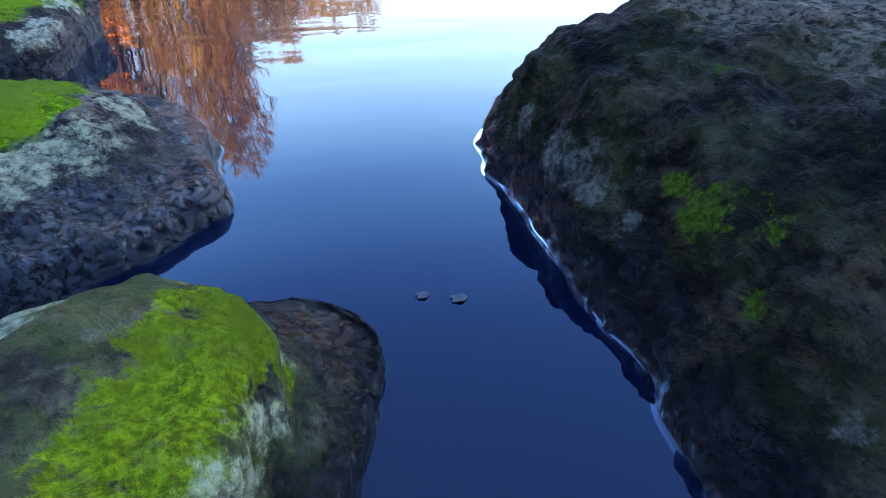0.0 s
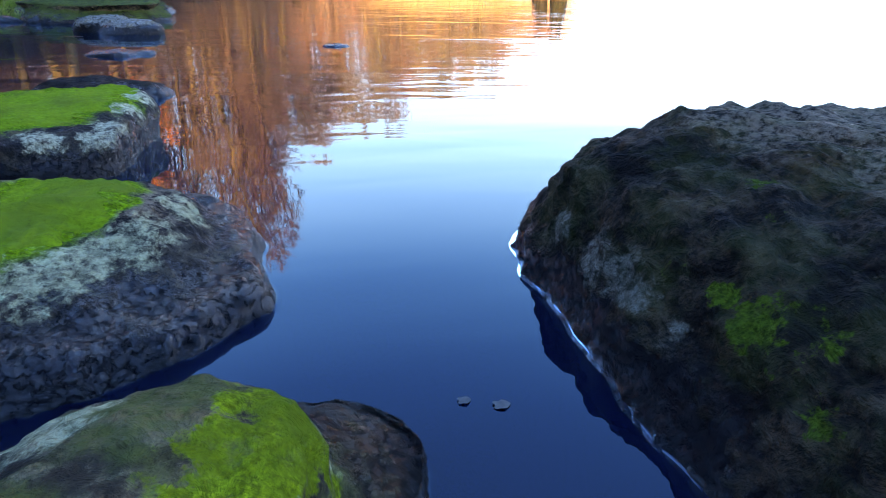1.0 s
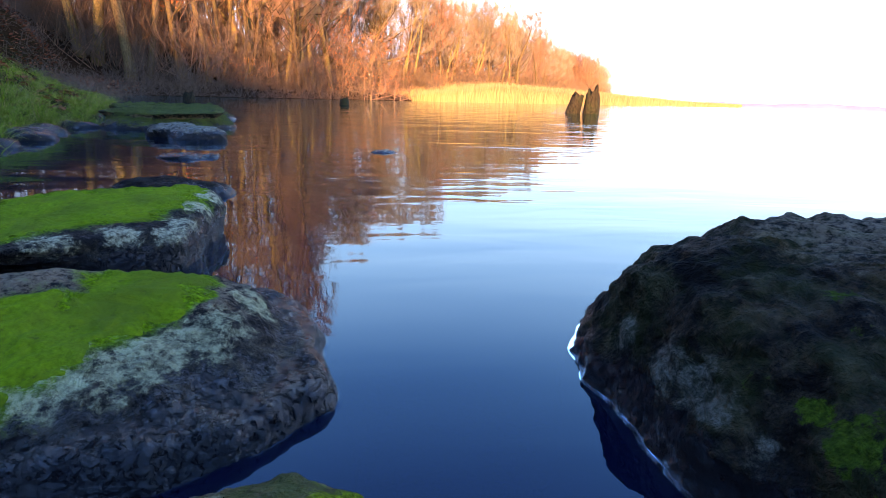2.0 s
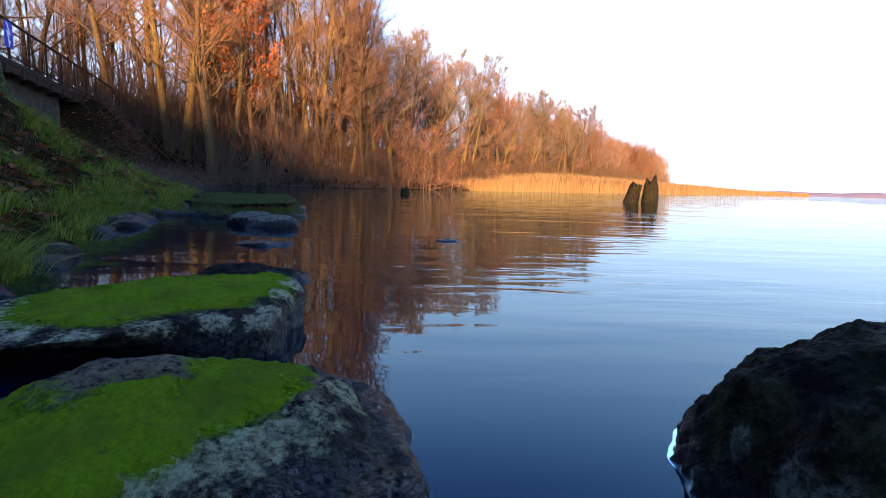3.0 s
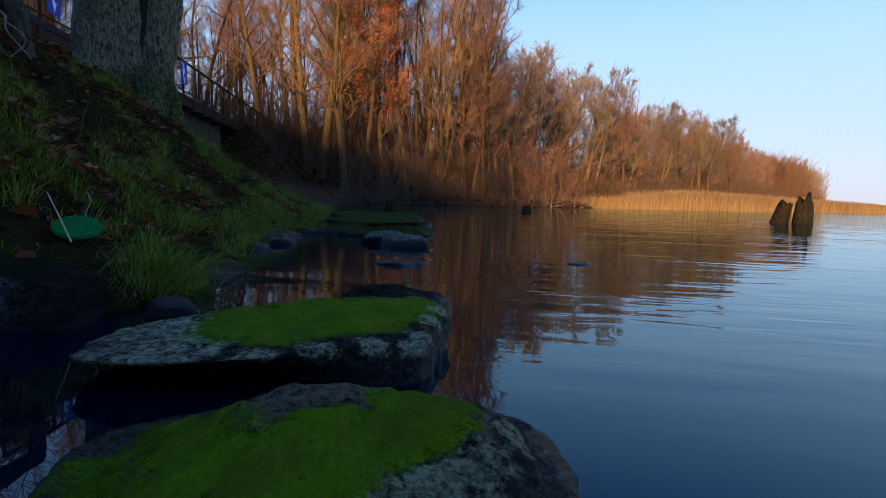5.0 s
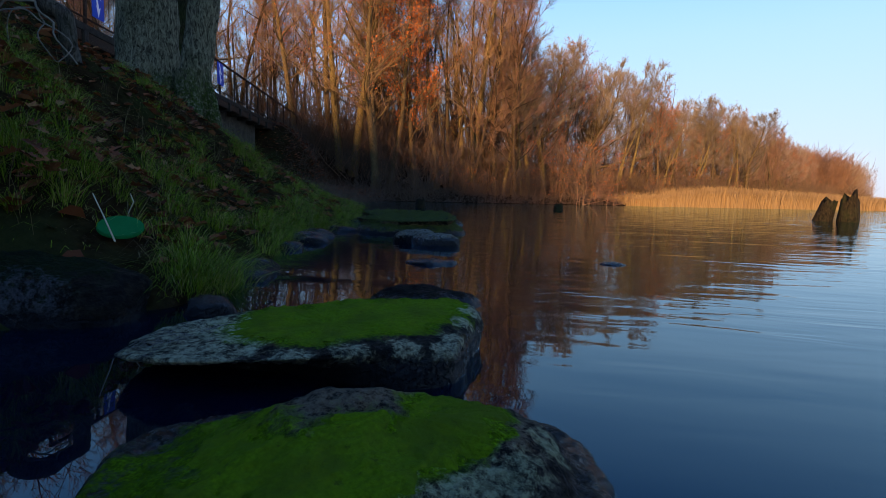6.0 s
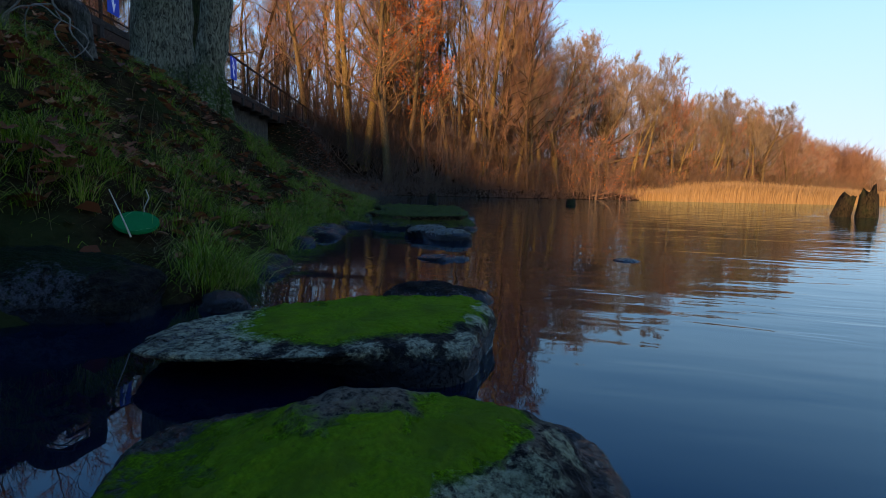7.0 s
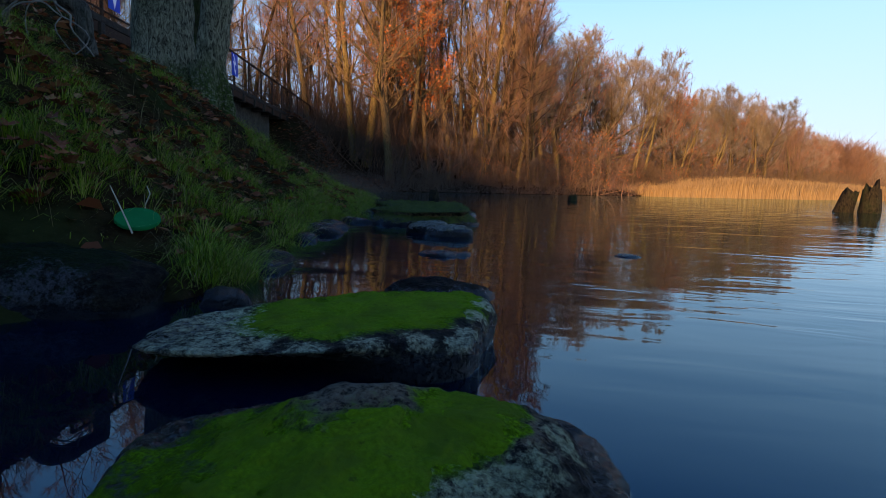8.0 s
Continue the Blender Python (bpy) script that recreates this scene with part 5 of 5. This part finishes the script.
def sign(s, z, w, h):
    """Blue plate with a white lightning arrow, on the lake side of the railing."""
    turn = math.atan2(4.75, 14.31)
    at = Vector((-9.89, 9.32, 3.4)) + Matrix.Rotation(turn, 3, "Z") @ Vector((0.11, s, z))
    ob = empty("sign", at, "blue enamel sign with a white lightning arrow on the railing", "sign", "signs on the railing", math.degrees(turn))
    plate = part("plate", box(-0.006, 0.006, -w / 2, w / 2, -h / 2, h / 2, 0.003), M_BLUE, ob)
    zig = [(0.14, 0.44), (-0.20, -0.02), (0.06, 0.03), (-0.04, -0.24), (-0.16, -0.20), (0.0, -0.46), (0.14, -0.18), (0.06, -0.22), (0.26, 0.16), (0.02, 0.12), (0.28, 0.44)]
    v = [(0.010, -a * w * 1.2, b * h) for a, b in zig] + [(0.0065, -a * w * 1.2, b * h) for a, b in zig]
    k = len(zig)
    part("arrow", (v, [tuple(range(k)), tuple(range(2 * k - 1, k - 1, -1))] + [(i, (i + 1) % k, k + (i + 1) % k, k + i) for i in range(k)]), M_WHITE, plate, "white lightning arrow", False)


build_walkway()
sign(6.75, 0.66, 0.55, 0.70)
sign(-0.30, 0.62, 0.42, 0.80)


# ---- posts in the lake ----
def stump(x, y, r, h, seed, label, lean=(0, 0), depth=0.5, group="old posts in the lake"):
    rnd = random.Random(seed)
    around, rows = 28, 16
    verts, faces = [], []
    for j in range(rows + 1):
        for i in range(around):
            a = 2 * math.pi * i / around
            top = h * (0.78 + 0.20 * noise.noise(Vector((math.cos(a) * 1.5, math.sin(a) * 1.5, seed))) + 0.30 * noise.noise(Vector((math.cos(a) * 4, math.sin(a) * 4, seed + 3))))
            z = -depth + (top + depth) * j / rows
            rr = r * (1 + 0.10 * noise.noise(Vector((math.cos(a) * 2.2, math.sin(a) * 2.2, z * 1.5 + seed))) + 0.07 * noise.noise(Vector((math.cos(a) * 7, math.sin(a) * 7, z * 1.2)))) * (1 - 0.28 * max(0, z) / h)
            verts.append((x + rr * math.cos(a) + lean[0] * z, y + rr * math.sin(a) + lean[1] * z, z))
    for j in range(rows):
        for i in range(around):
            k = (i + 1) % around
            faces.append((j * around + i, j * around + k, (j + 1) * around + k, (j + 1) * around + i))
    base = rows * around
    for i in range(around):
        p = verts[base + i]
        verts.append((x + (p[0] - x) * 0.5 + lean[0] * h * 0.4, y + (p[1] - y) * 0.5 + lean[1] * h * 0.4, p[2] - h * rnd.uniform(0.03, 0.10)))
    for i in range(around):
        k = (i + 1) % around
        faces.append((base + i, base + k, base + around + k, base + around + i))
    verts.append((x + lean[0] * h, y + lean[1] * h, h * 0.72))
    for i in range(around):
        faces.append((base + around + i, base + around + (i + 1) % around, len(verts) - 1))
    thing("post_stump", verts, faces, M_ROT, label, "post", group=group)


stump(5.10, 12.9, 0.20, 0.64, 3, "thick rotten wooden post, split and mossy, in the water")
stump(4.68, 13.0, 0.185, 0.52, 8, "shorter leaning rotten wooden post in the water", (0.25, 0))
stump(-3.95, 12.6, 0.13, 0.24, 12, "low mossy wooden stump in the water")
stump(-0.82, 14.9, 0.13, 0.20, 15, "low dark wooden stump in the water")


# ---- plants and litter on the bank ----
def bank_spots(count, seed, keep):
    rnd = random.Random(seed)
    spots = []
    while len(spots) < count:
        xs = np.array([rnd.uniform(-7.5, -0.85) for _ in range(4000)])
        ys = np.array([0.5 + 11 * rnd.random() ** 1.5 for _ in range(4000)])
        d, _ = inland(xs, ys)
        zs = land(xs, ys)
        for x, y, dd, z in zip(xs, ys, d, zs):
            t = max(0.0, min(0.42, (x + 1.33) * 0.70 - (y - 1.26) * 0.70))      # bare earth before the lid
            if (x + 1.33 - 0.70 * t) ** 2 + (y - 1.26 + 0.70 * t) ** 2 < 0.0085 - 0.008 * t:
                continue
            if ((x + 1.24) / 0.38) ** 2 + ((y - 0.80) / 0.23) ** 2 < 1:      # the speckled stone
                continue
            if keep(x, y, dd, rnd):
                spots.append((x, y, dd, z + (noise.noise(Vector((x * 1.6, y * 1.6, 0))) * 0.10 + noise.noise(Vector((x * 5, y * 5, 3))) * 0.035) * max(0.15, min(1, dd / 0.6))))
    return spots[:count], rnd


def blades(spots, rnd, low, high, width, droop, clump=1):
    verts, faces = [], []
    for x, y, d, z in spots:
        tall = rnd.uniform(low, high) * (0.45 + 0.55 * math.exp(-d * 1.2)) * (1.0 + 0.6 * noise.noise(Vector((x * 2.3, y * 2.3, 8))))
        for _ in range(clump):
            az = rnd.uniform(0, 6.28)
            out = Vector((math.cos(az), math.sin(az), 0)) + Vector((0.55, -0.2, 0))
            h = tall * rnd.uniform(0.6, 1.15)
            side = Vector((-math.sin(az), math.cos(az), 0)) * width * rnd.uniform(0.7, 1.3)
            b = Vector((x + rnd.gauss(0, 0.02), y + rnd.gauss(0, 0.02), z - 0.02))
            dr = droop * rnd.uniform(0.3, 1.3)
            p1, p2, p3 = b + Vector((0, 0, h * 0.45)) + out * h * 0.10 * dr, b + Vector((0, 0, h * 0.78)) + out * h * 0.34 * dr, b + Vector((0, 0, h * (0.95 - 0.25 * dr))) + out * h * 0.7 * dr
            k = len(verts)
            verts += [b - side, b + side, p1 - side * 0.9, p1 + side * 0.9, p2 - side * 0.6, p2 + side * 0.6, p3]
            faces += [(k, k + 1, k + 3, k + 2), (k + 2, k + 3, k + 5, k + 4), (k + 4, k + 5, k + 6)]
    return verts, faces


def clumpy(x, y, d, rnd):
    v = noise.noise(Vector((x * 2.6, y * 2.6, 5))) + 0.6 * noise.noise(Vector((x * 7, y * 7, 1)))
    return 0.02 < d < 4 and rnd.random() < max(0.010, 1.5 * v - 0.04) * math.exp(-d * 1.25)


def tufts(spots, rnd):
    """Tussocks: blades that spread from one root and hang over, longest at the water."""
    verts, faces = [], []
    for x, y, d, z in spots:
        size = rnd.uniform(0.6, 1.35) * (0.75 + 0.35 * math.exp(-d * 2.0))
        spread, tall = 0.040 * size, 0.122 * size
        for _ in range(int(rnd.uniform(45, 100) * size)):
            az, r = rnd.uniform(0, 6.28), abs(rnd.gauss(0, 1))
            out = Vector((math.cos(az), math.sin(az), 0))
            b = Vector((x, y, z - 0.03)) + out * spread * r
            h = tall * rnd.uniform(0.45, 1.1) * (1.15 - 0.2 * min(r, 2))
            lean = (out * rnd.uniform(0.2, 1.5) + Vector((0.30 + rnd.gauss(0, 0.3), -0.12 + rnd.gauss(0, 0.3), 0))) * (0.5 + 0.7 * r)
            side = Vector((-math.sin(az + 0.6), math.cos(az + 0.6), 0)) * 0.00075 * rnd.uniform(0.7, 1.5)
            fall = rnd.uniform(0.4, 1.7)
            p1 = b + Vector((0, 0, h * 0.5)) + lean * h * 0.18
            p2 = b + Vector((0, 0, h * (0.88 - 0.12 * fall))) + lean * h * 0.50
            p3 = b + Vector((0, 0, h * (1.0 - 0.45 * fall))) + lean * h * 0.95
            k = len(verts)
            verts += [b - side, b + side, p1 - side, p1 + side, p2 - side * 0.7, p2 + side * 0.7, p3]
            faces += [(k, k + 1, k + 3, k + 2), (k + 2, k + 3, k + 5, k + 4), (k + 4, k + 5, k + 6)]
    return verts, faces


seeds, rnd = bank_spots(250, 3, clumpy)
spots = [(x + dx, y + dy, d, land_at(x + dx, y + dy) + z - land_at(x, y)) for x, y, d, z in seeds for dx, dy in [(rnd.gauss(0, 0.055), rnd.gauss(0, 0.055)) for _ in range(4)]]
thing("bank_grass", *tufts(spots, rnd), M_GRASS, "lush green tufts of grass on the bank", "grass", kind="stuff")
spots, rnd = bank_spots(1500, 6, lambda x, y, d, r: 0.05 < d < 5 and r.random() < 0.5)
thing("dry_grass", *blades(spots, rnd, 0.12, 0.34, 0.0008, 2.2, 2), M_STRAW, "dry pale grass stalks on the bank", "grass", kind="stuff")


spots, rnd = bank_spots(6000, 12, lambda x, y, d, r: 0.1 < d < 4.5 and r.random() < 0.04 + 1.3 * max(0, noise.noise(Vector((x * 0.8, y * 0.8, 11)))))
thing("turf", *blades(spots, rnd, 0.02, 0.07, 0.0012, 1.8, 3), M_GRASS, "short dull green turf on the bank", "grass", kind="stuff")


def build_litter():
    spots, rnd = bank_spots(6500, 8, lambda x, y, d, r: 0.15 < d < 5 and r.random() < 0.3 + 0.7 * max(0, noise.noise(Vector((x * 1.1, y * 1.1, 2)))))
    verts, faces, far = [], [], []
    for x, y, d, z in spots:
        s = rnd.uniform(0.018, 0.045)
        az = rnd.uniform(0, 6.28)
        u = Vector((math.cos(az), math.sin(az), rnd.uniform(-0.2, 0.5))) * s
        v = Vector((-math.sin(az), math.cos(az), rnd.uniform(-0.2, 0.5))) * s * 0.6
        c = Vector((x, y, z + 0.010))
        k = len(verts)
        lift = Vector((0, 0, s * rnd.uniform(0.1, 0.5)))
        verts += [c - u, c - u * 0.3 - v + lift, c + u * 0.5 - v * 0.8 + lift, c + u, c + u * 0.4 + v + lift, c - u * 0.4 + v * 0.9 + lift, c]
        faces += [(k, k + 1, k + 6), (k + 1, k + 2, k + 6), (k + 2, k + 3, k + 6), (k + 3, k + 4, k + 6), (k + 4, k + 5, k + 6), (k + 5, k, k + 6)]
    for _ in range(5200):
        f, off = rnd.random(), rnd.uniform(0.3, 6.0)
        x, y = -6.4 - 3.0 * f - off * 0.95, 14.0 + 9.0 * f + rnd.uniform(-0.5, 2.0)
        s, az = rnd.uniform(0.05, 0.10), rnd.uniform(0, 6.28)
        u = Vector((math.cos(az), math.sin(az), rnd.uniform(-0.4, 0.6))) * s
        v = Vector((-math.sin(az), math.cos(az), rnd.uniform(-0.4, 0.6))) * s * 0.6
        far.append((x, y, u, v))
    heights = land(np.array([p[0] for p in far]), np.array([p[1] for p in far]))
    for (x, y, u, v), z in zip(far, heights):
        c, k = Vector((x, y, z + 0.06)), len(verts)
        verts += [c - u, c - v, c + u, c + v]
        faces.append((k, k + 1, k + 2, k + 3))
    # larger oak leaves lying in heaps
    for hx, hy, count, spread in ((-1.57, 1.22, 16, 0.06), (-1.72, 1.62, 26, 0.075), (-2.15, 1.62, 22, 0.09), (-2.10, 1.86, 9, 0.08), (-1.98, 1.48, 10, 0.08), (-2.3, 2.9, 10, 0.12), (-1.75, 1.36, 8, 0.08), (-2.9, 3.6, 9, 0.14)):
        for _ in range(count):
            x, y = hx + rnd.gauss(0, spread), hy + rnd.gauss(0, spread)
            s = rnd.uniform(0.028, 0.052)
            az = rnd.uniform(0, 6.28)
            u = Vector((math.cos(az), math.sin(az), rnd.uniform(-0.5, 0.6))) * s
            v = Vector((-math.sin(az), math.cos(az), rnd.uniform(-0.5, 0.6))) * s * 0.6
            c = Vector((x, y, land_at(x, y) + 0.05 + rnd.uniform(0, 0.05)))
            k = len(verts)
            rim = [(-1, 0), (-0.7, 0.5), (-0.4, 0.35), (-0.1, 0.9), (0.2, 0.5), (0.5, 0.8), (0.65, 0.3), (1, 0), (0.65, -0.3), (0.5, -0.8), (0.2, -0.5), (-0.1, -0.9), (-0.4, -0.35), (-0.7, -0.5)]
            verts += [c + u * p + v * q + Vector((0, 0, 0.35 * s * q * q)) for p, q in rim] + [c]
            faces += [(k + i, k + (i + 1) % 14, k + 14) for i in range(14)]
    thing("leaf_litter", verts, faces, M_LITTER, "fallen brown leaves strewn over the bank", "leaves", kind="stuff", smooth=False)


build_litter()


def build_lid():
    x, y = -1.33, 1.26
    z = land_at(x, y)
    ob = empty("plastic_lid", (x, y, z + 0.030), "round green plastic lid lying tilted in the grass", "lid")
    bm = bmesh.new()
    bmesh.ops.create_cone(bm, cap_ends=True, segments=40, radius1=0.062, radius2=0.060, depth=0.010)
    bmesh.ops.bevel(bm, geom=bm.edges[:], offset=0.002, segments=2, affect="EDGES")
    bm.verts.index_update()
    shape = [Matrix.Rotation(radians(27), 3, Vector((0.7, 0.7, 0))) @ v.co for v in bm.verts], [[v.index for v in f.verts] for f in bm.faces]
    bm.free()
    part("disc", shape, M_GREEN, ob, smooth=False)


build_lid()


def build_root():
    """An old root that arches out of the bank beside the twin tree."""
    x0, y0 = -2.86, 2.22
    z0 = land_at(x0, y0) + 0.02
    ob = empty("tree_root", (x0, y0, z0), "weathered grey root arching out of the bank", "root", turn=48)
    arch = None
    for name, r, sx, sz, dy, label in (("root_arch", 0.042, 0.20, 0.36, 0.0, ""), ("root_strand", 0.0048, 0.165, 0.31, -0.045, "pale stripped root strand"), ("root_strand", 0.0036, 0.15, 0.26, -0.050, "pale stripped root strand"), ("root_strand", 0.0030, 0.11, 0.28, -0.048, "pale stripped root strand")):
        t = Tubes()
        pts = []
        for i in range(26):
            a = math.pi * (0.02 + 0.98 * i / 25)
            pts.append(Vector((-sx * math.cos(a) * (1.0 + 0.15 * math.sin(a)) + (0.05 if r > 0.01 else 0.10) * noise.noise(Vector((i * 0.21, r * 1900, 0))), dy - 0.14 * i / 25, -0.08 + sz * math.sin(a) ** 0.8 * (1.10 - 0.35 * i / 25) + 0.025 * noise.noise(Vector((i * 0.23, r * 70, 5))))))
        t.add(pts, [r * (0.8 + 0.35 * math.sin(math.pi * i / 25)) for i in range(26)], 14)
        t.v = [v + Vector((noise.noise(v * 14), noise.noise(v * 14 + Vector((3, 0, 0))), noise.noise(v * 14 + Vector((0, 5, 0))))) * r * 0.35 for v in t.v]
        made = part(name, t.shape(), M_ROOT if name == "root_arch" else M_PALE, ob if name == "root_arch" else arch, label)
        arch = made if name == "root_arch" else arch


def stick(points, r, label, material):
    t = Tubes()
    pts = [Vector(p) for p in points]
    t.add(pts, [r * (1 - 0.5 * i / (len(pts) - 1)) for i in range(len(pts))], 6)
    thing("stalk", *t.shape(), material, label, "stalk", group="pale stalks in the grass")


M_PALE = plain_material("pale_wood", (0.07, 0.06, 0.045), (0.19, 0.165, 0.13), 0.85, 25, 0.003)
M_STALK = plain_material("bleached_stalk", (0.30, 0.27, 0.19), (0.46, 0.42, 0.31), 0.8, 40, 0.001)
M_ROOT = bark_material("root_bark", (0.014, 0.012, 0.009), (0.15, 0.13, 0.10), 0.4)
build_root()
stick([(-1.295, 1.205, 0.15), (-1.31, 1.185, 0.22), (-1.325, 1.165, 0.285)], 0.0026, "pale dry stalk leaning over a green lid", M_STALK)
stick([(-1.38, 1.335, 0.19), (-1.37, 1.33, 0.225), (-1.35, 1.33, 0.26), (-1.362, 1.33, 0.285)], 0.0026, "bent pale dry stalk in the grass", M_STALK)


LEAVES = ((0.201, 0.249, 0.005), (0.226, 0.241, 0.006))


def build_sunken_leaves():
    rnd = random.Random(17)
    for x, y, size in LEAVES:
        v, f = [], []
        n = 14
        for i in range(n):
            a = 2 * math.pi * i / n
            r = size * (0.75 + 0.35 * abs(math.cos(2.5 * a))) * rnd.uniform(0.9, 1.1)
            v.append((x + r * math.cos(a), y + r * 0.8 * math.sin(a), 0.0012 + 0.0005 * math.sin(3 * a)))
        v.append((x, y, 0.0015))
        f = [(i, (i + 1) % n, n) for i in range(n)]
        thing("drifting_leaf", v, f, M_SUNKEN, "small dull sodden leaf drifting on the water", "leaf", group="drifting leaves")


M_SUNKEN = plain_material("pale_leaf", (0.045, 0.046, 0.044), (0.105, 0.096, 0.078), 0.9, 60, 0.0005, shine=0.0)
build_sunken_leaves()
